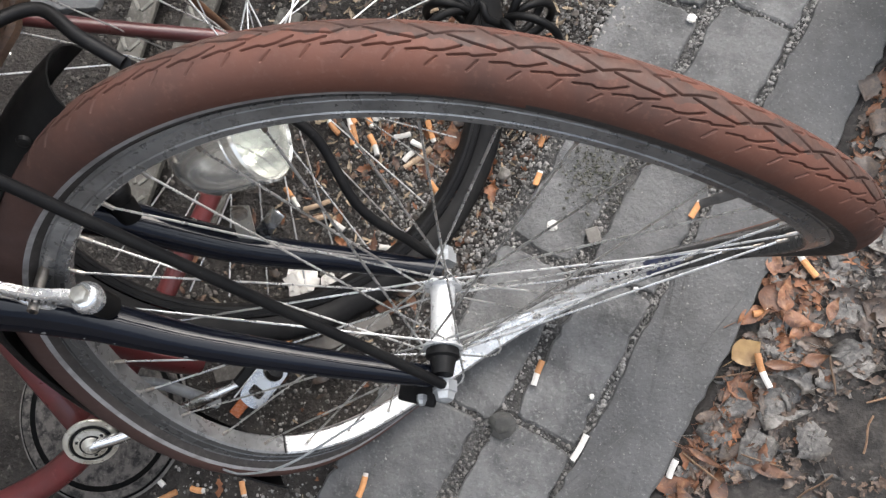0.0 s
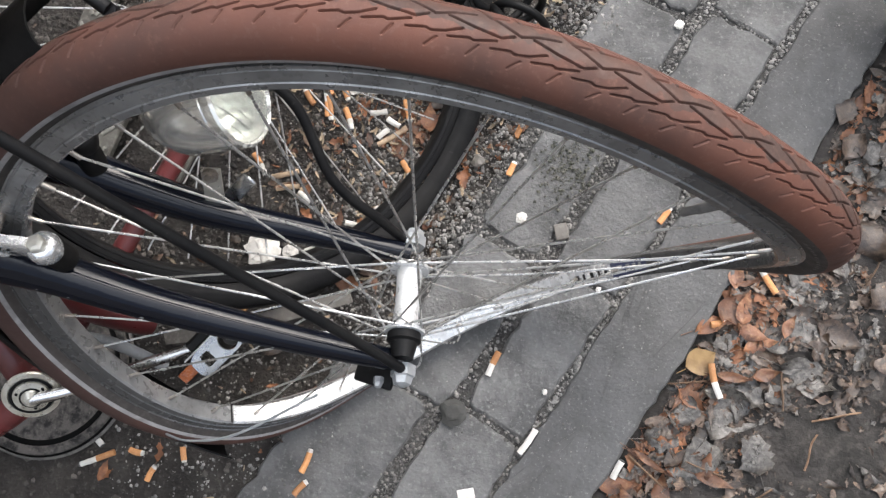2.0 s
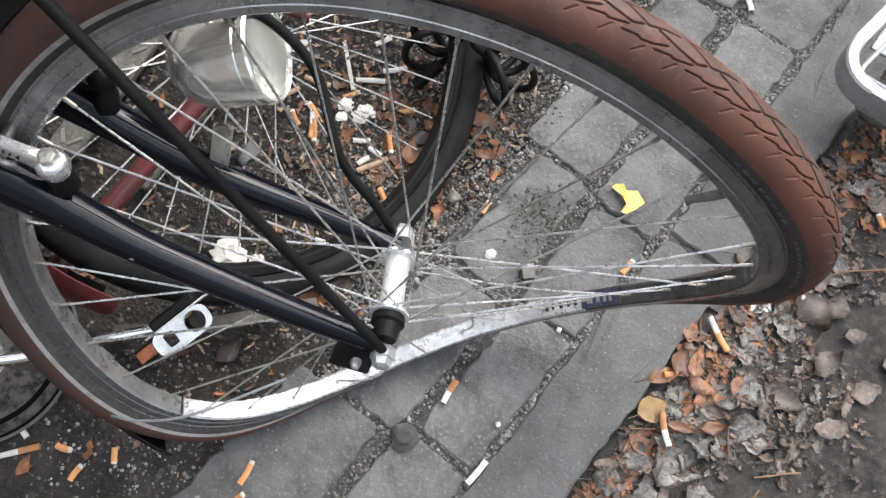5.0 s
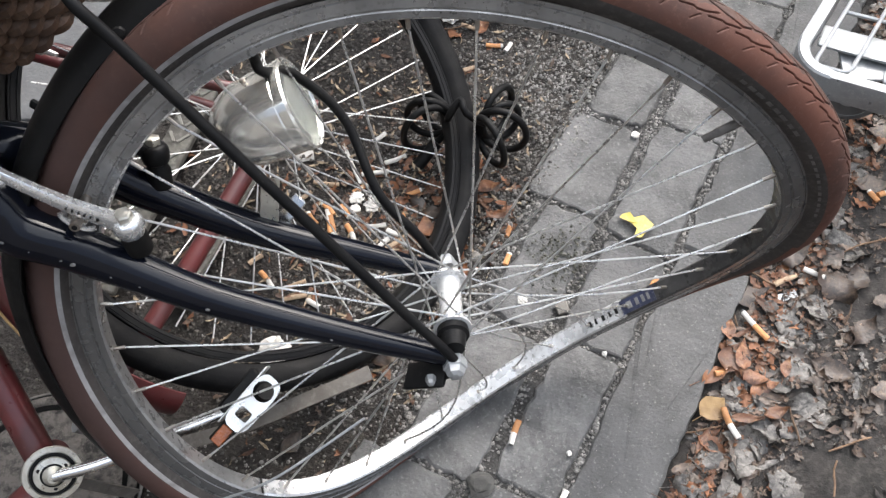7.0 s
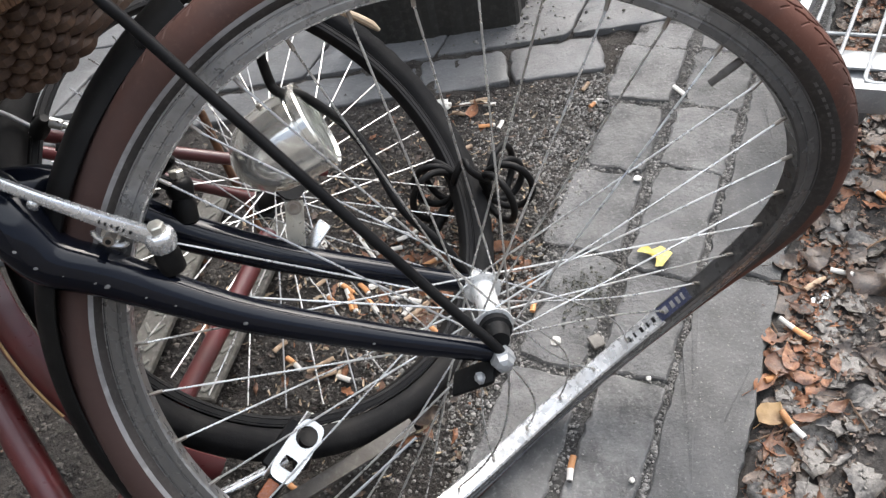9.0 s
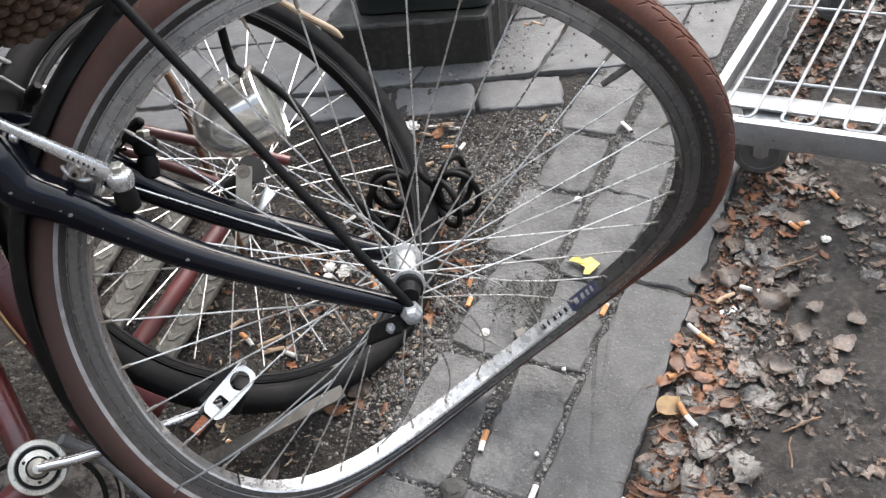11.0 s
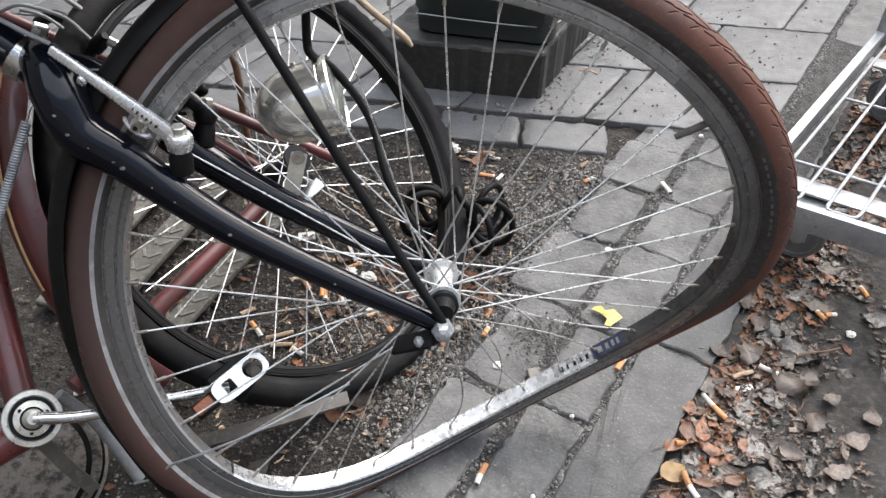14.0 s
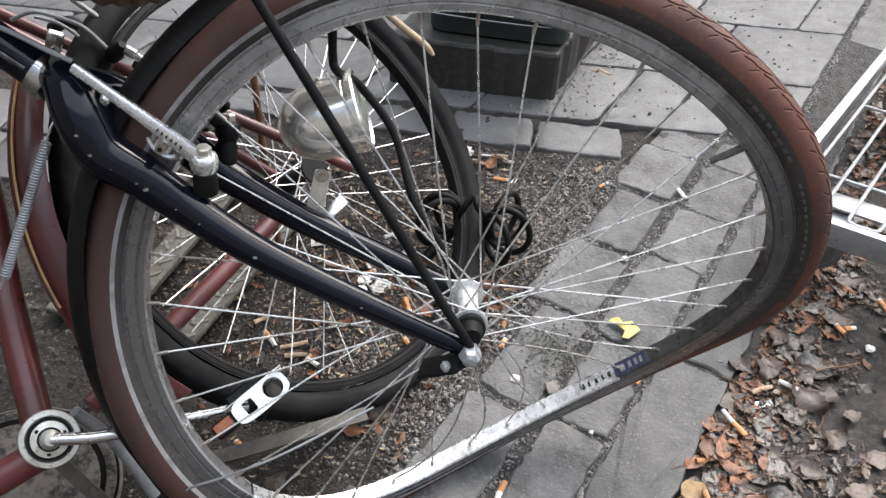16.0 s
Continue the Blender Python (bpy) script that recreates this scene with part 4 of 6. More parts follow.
# ---- red bicycle behind it: rear wheel, stays, crank ----
red_bike = thing("bicycle", "dark red bicycle fallen against the black one", "bicycle")
WC, WN = np.array((-0.2847, 0.3719, 0.2416)), np.array((0.6624, -0.2997, 0.6866))
WN = WN / np.linalg.norm(WN)
WX = np.cross((0, 0, 1.0), WN)
WX /= np.linalg.norm(WX)
WY = np.cross(WN, WX)


def circle_line(r):
    def line(th):
        th = np.asarray(th, float)
        n = np.cos(th)[:, None] * WX + np.sin(th)[:, None] * WY
        t = -np.sin(th)[:, None] * WX + np.cos(th)[:, None] * WY
        buckle = -0.0124 * np.cos(2 * th) - 0.0037 * np.sin(2 * th)
        return WC + r * n + buckle[:, None] * WN, t, n, np.tile(WN, (len(th), 1))
    return line


_p, _t, _n, _b = circle_line(0.2990)(np.linspace(0, 2 * np.pi, 180, endpoint=False))
wheel_b = part("rear_wheel", sweep(bmesh.new(), _p, [(x * 0.55, y * 0.85) for x, y in RIM_PROFILE], closed=True, n=_n, b=_b), M_MATT, red_bike, "dark dirty steel rim")


def black_tyre(nu=300, nv=28):
    th = np.linspace(0, 2 * np.pi, nu, endpoint=False)
    p, t, n, b = circle_line(0.3330)(th)
    ph = np.linspace(radians(-150), radians(150), nv)
    knob = 0.0012 * ((np.arange(nu)[:, None] % 4 < 2) & (np.abs(ph)[None] > radians(40)) & (np.abs(ph)[None] < radians(62)))
    rr = 0.0205 + knob + 0.0006 * (np.abs(ph)[None] < radians(18)) + 0.0009 * np.exp(-((np.abs(ph)[None] - radians(118)) / 0.05) ** 2)
    pts = p[:, None] + n[:, None] * (rr * np.cos(ph)[None])[..., None] + b[:, None] * (rr * np.sin(ph)[None])[..., None]
    me = smooth(grid_mesh("tyre", pts.reshape(-1, 3), nu, nv, wrap_u=True))
    return me


part("tyre", black_tyre(), M_BLACKTYRE, wheel_b, "worn black tyre")
part("hub", lathe(bmesh.new(), [(z * 1.1, r * 1.1) for z, r in hub_profile()], WC, WN, 24), M_MATT, wheel_b, "dirty dark rear hub")
for k in range(36):
    th = radians(10 * k + 4)
    side = 1 if k % 2 else -1
    ang = th + (1 if (k // 2) % 2 else -1) * radians(70)
    a = WC + WN * side * 0.034 + 0.020 * (math.cos(ang) * WX + math.sin(ang) * WY)
    b = circle_line(0.2880)(np.array([th]))[0][0]
    part("spoke", tubemesh([a, b], 0.0011, 6), M_STEEL, wheel_b)


def guard_b(th):
    return circle_line(0.0)(th)


# the part of the red mudguard that goes from above the crank round under the wheel
def wheel_angle(p):
    v = np.array(p) - WC
    return math.degrees(math.atan2(v @ WY, v @ WX))


ga = wheel_angle((-0.608, 0.211, 0.382))
gb = wheel_angle((-0.311, 0.059, 0.065))
if gb - ga > 180:
    gb -= 360
if ga - gb > 180:
    gb += 360
_s = 1 if gb > ga else -1
red_guard = part("mudguard", guard_mesh(ga - 9 * _s, gb - 15 * _s, 0.401, 0.392, 0.036, guard_b, n=90, drop=0.030), M_RED, red_bike, "red metal mudguard with a gold line")
red_guard.data.materials.append(M_GRIME)
for _f in red_guard.data.polygons:
    if 9 <= _f.index % 18 <= 16:
        _f.material_index = 1
_th = np.linspace(radians(ga - 8.5 * _s), radians(gb - 42 * _s), 90)
_p, _t, _n, _b = guard_b(_th)
part("gold_line", sweep(bmesh.new(), _p + _n * 0.3985 + _b * 0.0135, ring_profile(0.0016, 0.0026, 6), n=_n, b=_b), M_GOLD, red_guard, "gold pinstripe")

BB = np.array((-0.461, -0.09, 0.194))
part("chain_stay", tubemesh([(-0.446, -0.026, 0.175), (-0.37, 0.155, 0.194), (-0.300, 0.330, 0.214)], 0.0125, 14, 12), M_RED, red_bike, "dark red chain stay")
part("seat_stay", tubemesh([(-0.215, 0.400, 0.247), (-0.49, 0.372, 0.380), (-0.758, 0.354, 0.509)], 0.0085, 12, 10), M_RED, red_bike, "dark red seat stay")
part("seat_stay", tubemesh([(-0.31, 0.44, 0.16), (-0.50, 0.40, 0.315), (-0.775, 0.39, 0.470)], 0.0085, 12, 10), M_RED, red_bike)
part("seat_tube", tubemesh([(-0.475, -0.101, 0.149) + np.array((0.0, 0.012, 0.018)), (-0.548, 0.034, 0.279), (-0.62, 0.168, 0.408), (-0.70, 0.30, 0.545)], 0.0180, 18, 14), M_RED, red_bike, "dark red seat tube")
part("down_tube", tubemesh([(-0.475, -0.095, 0.168), (-0.58, -0.17, 0.14), (-0.85, -0.30, 0.11)], 0.0185, 18, 10), M_RED, red_bike, "dark red down tube")
part("bottom_bracket", lathe(bmesh.new(), ((-0.055, 0.020), (0.002, 0.020)), BB, (0.50, -0.55, 0.67), 24), M_RED, red_bike)
CA = Vector((0.50, -0.55, 0.67)).normalized()
cap = part("crank_bearing_cup", lathe(bmesh.new(), ((0.000, 0.0320), (0.003, 0.0330), (0.005, 0.0320), (0.0055, 0.0265), (0.004, 0.0255), (0.004, 0.0215), (0.0075, 0.0205), (0.009, 0.0120), (0.014, 0.0095), (0.018, 0.0060)), BB, CA, 40), M_CUP, red_bike, "worn silver bearing cup")
for i in range(3):
    a = 2.1 * i
    e1 = CA.orthogonal().normalized()
    e2 = CA.cross(e1)
    part("pin_hole", lathe(bmesh.new(), ((0, 0.0024), (0.0006, 0.0022)), Vector(BB) + CA * 0.0078 + (e1 * math.cos(a) + e2 * math.sin(a)) * 0.0165, CA, 10), M_MATT, cap)
ped = Vector((-0.262, 0.006, 0.172))
start = Vector(BB) + CA * 0.012
crank = part("crank_arm", tubemesh([start, start.lerp(ped, 0.25) + Vector((0, -0.004, -0.004)), start.lerp(ped, 0.6) + Vector((0, 0, -0.004)), ped], 0.0072, 14, 18, scale=taper(18, 1.05, 0.9)), M_CHROME, red_bike, "chromed crank arm")
PX = Vector((0.63, 0.74, 0.25)).normalized()
PN = Vector((-0.05, -0.55, 0.80)).normalized()
PN = (PN - PX * PN.dot(PX)).normalized()
PY = PN.cross(PX)
PM = Matrix.Translation((-0.241, -0.003, 0.2045)) @ Matrix((PX, PY, PN)).transposed().to_4x4()


def pedal_plate():
    """A stamped cage plate with a round bearing hole and a square slot."""
    bm = bmesh.new()
    n = 32
    outer = []
    for i in range(n):
        a = 2 * math.pi * i / n
        outer.append((0.037 * math.copysign(abs(math.cos(a)) ** 0.5, math.cos(a)), 0.0160 * math.copysign(abs(math.sin(a)) ** 0.55, math.sin(a))))
    def hole(cx, cy, rx, ry, e):
        return [(cx + rx * math.copysign(abs(math.cos(2 * math.pi * i / 16)) ** e, math.cos(2 * math.pi * i / 16)),
                 cy + ry * math.copysign(abs(math.sin(2 * math.pi * i / 16)) ** e, math.sin(2 * math.pi * i / 16))) for i in range(16)]
    loops = [outer, hole(0.018, 0.0, 0.0125, 0.0125, 1.0), hole(-0.016, 0.0, 0.0070, 0.0085, 0.35)]
    tops = []
    for z in (0.0, -0.002):
        es = []
        for lp in loops:
            vs = [bm.verts.new((x, y, z)) for x, y in lp]
            tops.append(vs)
            es += [bm.edges.new((vs[i], vs[(i + 1) % len(vs)])) for i in range(len(vs))]
        bmesh.ops.triangle_fill(bm, use_beauty=True, use_dissolve=False, edges=es)
    for a, b in zip(tops[:3], tops[3:]):
        for i in range(len(a)):
            bm.faces.new((a[i], a[(i + 1) % len(a)], b[(i + 1) % len(a)], b[i]))
    bmesh.ops.transform(bm, matrix=PM, verts=bm.verts)
    return bm


pedal = part("pedal", pedal_plate(), M_CHROME, red_bike, "stamped aluminium pedal cage", soft=False)
part("pedal_barrel", tubemesh([PM @ Vector((0.018, 0, -0.012)), PM @ Vector((-0.01, 0.0, -0.055))], 0.010, 16), M_MATT, pedal)
part("cage_side", block(bmesh.new(), (0.084, 0.002, 0.020), PM @ Matrix.Translation((0, 0.0165, -0.012)), 0.0008), M_ALU, pedal)
part("rubber_block", block(bmesh.new(), (0.062, 0.014, 0.016), PM @ Matrix.Translation((-0.002, 0.024, -0.020)), 0.003), M_PLASTIC, pedal)
part("reflector_frame", block(bmesh.new(), (0.030, 0.020, 0.010), PM @ Matrix.Translation((-0.050, 0.004, -0.016)), 0.002), M_PLASTIC, pedal)
part("reflector", block(bmesh.new(), (0.024, 0.014, 0.005), PM @ Matrix.Translation((-0.052, 0.004, -0.0105)), 0.001), M_AMBER, pedal, "amber pedal reflector")
# dark grooves between the rings of the cup
for r, z in ((0.0240, 0.0052), (0.0125, 0.0092)):
    part("groove", lathe(bmesh.new(), ((0, r - 0.0013), (0.0007, r - 0.0011), (0.0007, r + 0.0011), (0, r + 0.0013)), Vector(BB) + CA * z, CA, 40), M_MATT, cap)
# black cover lying on the soil below the bracket
cover = thing("plastic_cover", "dull black round plastic cover lying on the soil", "plastic cover", at=(-0.570, -0.060, -0.006))
part("disc", lathe(bmesh.new(), ((0.0, 0.126), (0.010, 0.131), (0.020, 0.130), (0.024, 0.122), (0.020, 0.095), (0.019, 0.02)), (0, 0, 0), (0.05, -0.06, 1.0), 72), M_CASE, cover)
part("scuffed_band", lathe(bmesh.new(), ((0.0205, 0.1105), (0.0245, 0.1150), (0.0255, 0.1195), (0.0245, 0.1245), (0.0215, 0.1262)), (0, 0, 0), (0.05, -0.06, 1.0), 72), M_WORNBAND, cover, "scuffed grey band near the edge")
part("edge", lathe(bmesh.new(), ((0.014, 0.1305), (0.018, 0.1330), (0.021, 0.1300), (0.019, 0.127)), (0, 0, 0), (0.05, -0.06, 1.0), 72), M_DUSTY, cover, "dusty rim")
# strap below the bracket
part("strap", sweep(bmesh.new(), catmull([(-0.470, -0.085, 0.150), (-0.455, -0.075, 0.08), (-0.438, -0.066, 0.020)], 8), [(-0.001, -0.009), (0.001, -0.009), (0.001, 0.009), (-0.001, 0.009)], up=(0.3, -0.7, 0.5)), M_GREYBAR, red_bike, "grey flat strap", soft=False)
# kickstand leg and flat bar lying by the wheel
part("kickstand", tubemesh([(-0.475, -0.02, 0.15), (-0.44, -0.015, 0.09), (-0.393, -0.034, 0.008)], 0.008, 12, 10), M_GALV, red_bike, "grey kickstand leg")
bar = thing("flat_bar", "weathered grey flat bar lying on the soil", "metal bar")
_l = catmull([(-0.40, 0.004, 0.012), (-0.31, 0.028, 0.030), (-0.21, 0.066, 0.052), (-0.136, 0.097, 0.066)], 14)
part("bar", sweep(bmesh.new(), _l, [(-0.0025, -0.0095), (0.0025, -0.0095), (0.0025, 0.0095), (-0.0025, 0.0095)], up=(-0.2, -0.35, 0.9)), M_GREYBAR, bar, soft=False)
cable_end = thing("loose_wire", "thin bare steel wire trailing past the rim", "wire")
part("wire", tubemesh([(-0.350, -0.106, 0.112), (-0.316, -0.108, 0.135), (-0.294, -0.110, 0.166), (-0.253, -0.109, 0.195), (-0.190, -0.090, 0.225), (-0.100, -0.032, 0.252)], 0.0015, 6, 36), M_GALV, cable_end)

# brake caliper parts high on the stays
cal = part("rear_brake", tubemesh([(-0.60, 0.355, 0.455), (-0.565, 0.350, 0.470), (-0.525, 0.345, 0.440)], 0.008, 10, 10), M_MATT, red_bike, "dark rear brake caliper")
part("clamp", block(bmesh.new(), (0.020, 0.010, 0.032), Matrix.Translation((-0.567, 0.300, 0.469)) @ Euler((0.2, 0.4, 0.3)).to_matrix().to_4x4(), 0.002), M_CHROME, cal)
part("brake_rod", tubemesh([(-0.72, 0.33, 0.60), (-0.62, 0.33, 0.565), (-0.52, 0.335, 0.49)], 0.0035, 8, 14), M_GALV, cal)

part("stay_arc", tubemesh([(-0.616, 0.3, 0.494), (-0.583, 0.3, 0.508), (-0.549, 0.3, 0.503), (-0.522, 0.3, 0.493), (-0.497, 0.3, 0.466)], 0.0026, 8, 20), M_GALV, red_bike, "bright bent wire arc")

for z in (0.0075, -0.0065):
    part("clamp_bolt", lathe(bmesh.new(), ((0, 0.005), (0.003, 0.005), (0.0035, 0.002), (0.001, 0.0015)), Vector((-0.565, 0.294, 0.469 + z)), (0.25, -0.9, 0.3), 14), M_STEEL, cal)
part("stay_arc", tubemesh([(-0.585, 0.302, 0.500), (-0.560, 0.302, 0.496), (-0.542, 0.302, 0.486), (-0.508, 0.302, 0.456)], 0.0022, 8, 18), M_GALV, red_bike)
part("cable_boot", lathe(bmesh.new(), ((-0.016, 0.006), (-0.012, 0.010), (0.0, 0.011), (0.008, 0.0095), (0.018, 0.005)), (-0.488, 0.300, 0.464), (0.5, -0.1, 0.55), 18), M_PLASTIC, cal, "black rubber cable boot")
part("barrel_adjuster", lathe(bmesh.new(), ((-0.012, 0.004), (-0.010, 0.0065), (0.004, 0.0065), (0.006, 0.004), (0.02, 0.0025)), (-0.466, 0.300, 0.464), (0.8, -0.1, -0.35), 14), M_STEEL, cal)

# rusty rod standing behind the wheels
rod = thing("steel_rod", "rusty brown steel rod standing behind the wheels", "rod")
part("shaft", tubemesh([(-0.40, 0.46, 0.44), (-0.369, 0.45, 0.366), (-0.366, 0.45, 0.244), (-0.36, 0.46, -0.01)], 0.0055, 10, 12), M_RUST, rod)

# ---- curled cable lock on the black tyre ----
lock = thing("cable_lock", "black curled cable lock hung on the black tyre", "bike lock")
LOCK_AT = Vector((-0.036, 0.520, 0.070))


def petals(base, yaws, r, start):
    """Loops of cable that fan out from one place."""
    out = []
    for i, (yaw, lean) in enumerate(yaws):
        d = Vector((math.cos(radians(yaw)), math.sin(radians(yaw)), lean)).normalized()
        up = Vector((0, 0, 1)) - d * d.z
        up.normalize()
        rr = r * (1 + 0.10 * math.sin(2.3 * i + start))
        n = 20
        for j in range(n):
            a = math.pi + 2 * math.pi * j / n
            out.append(base + d * rr * (1 + 0.95 * math.cos(a)) + up * rr * 1.12 * math.sin(a) + Vector((0.004 * i, -0.003 * i, 0.006 * j / n)))
    return out


right_base, left_base = LOCK_AT + Vector((0.020, -0.018, 0.004)), LOCK_AT + Vector((-0.022, -0.006, 0.006))
cable = petals(right_base, ((-52, 0.0), (-12, 0.10), (28, -0.05), (58, 0.12)), 0.037, 0.3)
cable += [right_base + Vector((-0.012, -0.012, 0.05)), LOCK_AT + Vector((0.0, -0.012, 0.062)), left_base + Vector((0.004, -0.02, 0.035))]
cable += petals(left_base, ((-150, 0.0), (175, 0.1), (145, -0.08)), 0.036, 1.1)
part("cable", tubemesh(cable, 0.0056, 10, 420), M_PLASTIC, lock, "glossy black coiled cable")
part("lock_barrel", tubemesh([left_base + Vector((-0.02, -0.02, -0.03)), left_base + Vector((-0.05, -0.05, -0.052))], 0.010, 14), M_PLASTIC, lock, "black lock barrel")

# ---- platform trolley ----
TZ, U0, U1, V0, V1 = 0.141, 0.688, 1.41, 0.168, 0.86


def trolley_xyz(u, v, z):
    """A place on the trolley, which stands a little askew to the kerb."""
    return Vector((*kerb_xy(u + 0.05 * (v - V0), v + 0.10 * (u - U0)), z))


trolley = thing("platform_trolley", "galvanised wire platform trolley on small casters", "trolley")


def beam(name, u0, v0, u1, v1, w, h, z, parent, label=""):
    a, b = trolley_xyz(u0, v0, z), trolley_xyz(u1, v1, z)
    x = (b - a).normalized()
    y = Vector((0, 0, 1)).cross(x)
    m = Matrix.Translation((a + b) / 2) @ Matrix((x, y, Vector((0, 0, 1)))).transposed().to_4x4()
    return part(name, block(bmesh.new(), ((b - a).length, w, h), m, 0.004, 2), M_GALV, parent, label)


beam("side_beam", U0 + 0.055, V0, U1, V0, 0.018, 0.036, TZ, trolley, "galvanised side beam")
beam("side_beam", U0 + 0.05, V1, U1, V1, 0.018, 0.036, TZ, trolley)
beam("front_beam", U0, V0 + 0.055, U0, V1, 0.016, 0.046, TZ - 0.006, trolley, "galvanised front beam")
beam("rear_beam", U1, V0, U1, V1, 0.016, 0.036, TZ, trolley)
beam("cross_bar", U0 + 0.095, V0 + 0.012, U0 + 0.095, V1, 0.044, 0.006, TZ - 0.010, trolley, "flat galvanised cross bar")
beam("cross_bar", U0 + 0.62, V0 + 0.012, U0 + 0.62, V1, 0.040, 0.006, TZ - 0.010, trolley)
corner = [trolley_xyz(U0 + 0.058 - 0.058 * math.sin(a), V0 + 0.058 - 0.058 * math.cos(a), TZ - 0.003) for a in np.linspace(0, math.pi / 2, 9)]
part("corner", sweep(bmesh.new(), corner, [(x, y) for x, y in ((0.021, -0.006), (0.021, 0.006), (0.018, 0.009), (-0.018, 0.009), (-0.021, 0.006), (-0.021, -0.006), (-0.018, -0.009), (0.018, -0.009))], up=(0, 0, 1)), M_GALV, trolley, "bent beam corner")
for i in range(7):
    va, vb = 0.196 + 0.094 * i, 0.246 + 0.094 * i
    z = TZ + 0.014
    part("wire", tubemesh([trolley_xyz(U1, va, z), trolley_xyz(U0 + 0.024, va, z), trolley_xyz(U0 + 0.014, va + 0.003, z), trolley_xyz(U0 + 0.011, va + 0.010, z),
                           trolley_xyz(U0 + 0.011, vb - 0.010, z), trolley_xyz(U0 + 0.014, vb - 0.003, z), trolley_xyz(U0 + 0.024, vb, z), trolley_xyz(U1, vb, z)], 0.0031, 8), M_GALV, trolley)
for u in (0.135, 0.40, 0.66):
    part("cross_wire", tubemesh([trolley_xyz(U0 + u, V0 + 0.030, TZ + 0.0085), trolley_xyz(U0 + u, V1, TZ + 0.0085)], 0.0031, 8), M_GALV, trolley)


def caster(u, v, turn):
    c = trolley_xyz(u, v, 0.045)
    d = Vector((math.cos(turn), math.sin(turn), 0))
    w = part("caster", lathe(bmesh.new(), ((-0.011, 0.033), (-0.011, 0.042), (-0.008, 0.0455), (0.008, 0.0455), (0.011, 0.042), (0.011, 0.033)), c, d, 36), M_GREYRUBBER, trolley, "grey caster with a rubber tyre")
    part("wheel_disc", lathe(bmesh.new(), ((-0.0125, 0.008), (-0.0120, 0.012), (-0.0085, 0.014), (-0.0085, 0.030), (-0.0115, 0.034), (0.0115, 0.034), (0.0085, 0.030), (0.0085, 0.014), (0.0120, 0.012), (0.0125, 0.008)), c, d, 28), M_GALV, w)
    for s in (-1, 1):
        m = Matrix.Translation(c + d * 0.018 * s + Vector((0, 0, 0.034))) @ d.to_track_quat('Y', 'Z').to_matrix().to_4x4()
        part("fork_plate", block(bmesh.new(), (0.026, 0.003, 0.070), m, 0.001), M_GALV, w)
    part("top_plate", block(bmesh.new(), (0.070, 0.070, 0.005), Matrix.Translation(c + Vector((0, 0, 0.074))), 0.001), M_GALV, w)
    return w


caster(0.765, 0.255, radians(75))
caster(1.33, 0.235, radians(25))
caster(0.765, 0.78, radians(40))
caster(1.33, 0.79, radians(60))
# upright tubes at the far end
for v in (V0, V1):
    part("upright", tubemesh([trolley_xyz(U1, v, TZ), trolley_xyz(U1, v, 0.45), trolley_xyz(U1, v, 0.75)], 0.011, 14, 8), M_GALV, trolley, "upright grey tube")

# ---- container on its concrete base ----
_q = [(-0.275, 1.045), (0.086, 1.033), (0.215, 1.42), (-0.16, 1.44)]
me = stone_mesh("concrete_base", _q, 0.13, 77, 0.008)
base_block = tagged(part("concrete_base", me, M_CONCRETE, None, soft=False), "low dark wet concrete base", "concrete base")
base_block.location.z = 0.112
box = thing("plastic_container", "dark green plastic container with a wire round it", "container")


def rounded_box(cx, cy, z0, z1, hx, hy, r, turn, k=6):
    bm = bmesh.new()
    rings = []
    for z, g in ((z0, -0.008), (z0 + 0.006, 0.0), (z0 + 0.05, 0.002), (z0 + 0.055, 0.006), (z1, 0.012)):
        ring = []
        for i, (sx, sy) in enumerate(((1, 1), (-1, 1), (-1, -1), (1, -1))):
            for j in range(k + 1):
                a = math.pi / 2 * (i + j / k)
                x, y = sx * (hx + g - r) + r * math.cos(a), sy * (hy + g - r) + r * math.sin(a)
                ring.append(bm.verts.new((cx + x * math.cos(turn) - y * math.sin(turn), cy + x * math.sin(turn) + y * math.cos(turn), z)))
        rings.append(ring)
    for a, b in zip(rings, rings[1:]):
        for j in range(len(a)):
            bm.faces.new((a[j], a[(j + 1) % len(a)], b[(j + 1) % len(a)], b[j]))
    bm.faces.new(rings[0][::-1])
    bm.faces.new(rings[-1])
    return bm


part("body", rounded_box(-0.035, 1.235, 0.113, 0.62, 0.150, 0.165, 0.035, radians(-3)), M_BOX, box, "dark green plastic body")
part("binding_wire", tubemesh([(-0.19, 1.062, 0.166), (-0.05, 1.060, 0.160), (0.075, 1.065, 0.157), (0.112, 1.085, 0.163), (0.125, 1.12, 0.170), (0.14, 1.3, 0.185)], 0.0016, 6, 40), M_GALV, box)

# pale stick behind the wheel
stick = thing("stick", "pale peeled wooden stick with a broken end", "stick")
part("shaft", tubemesh([(-0.108, 0.470, 0.407), (-0.125, 0.472, 0.424), (-0.179, 0.47, 0.468), (-0.30, 0.48, 0.575)], 0.0052, 9, 16, scale=[0.5 + 0.5 * min(1, i / 3) for i in range(16)]), M_WOOD, stick, soft=False)

# brown wicker basket over the front wheel
basket = thing("wicker_basket", "dark brown wicker basket on the front of the black bicycle", "basket")
BASKET_C, BASKET_TURN = Vector((-0.431, 0.248, 0.0)), radians(-16)


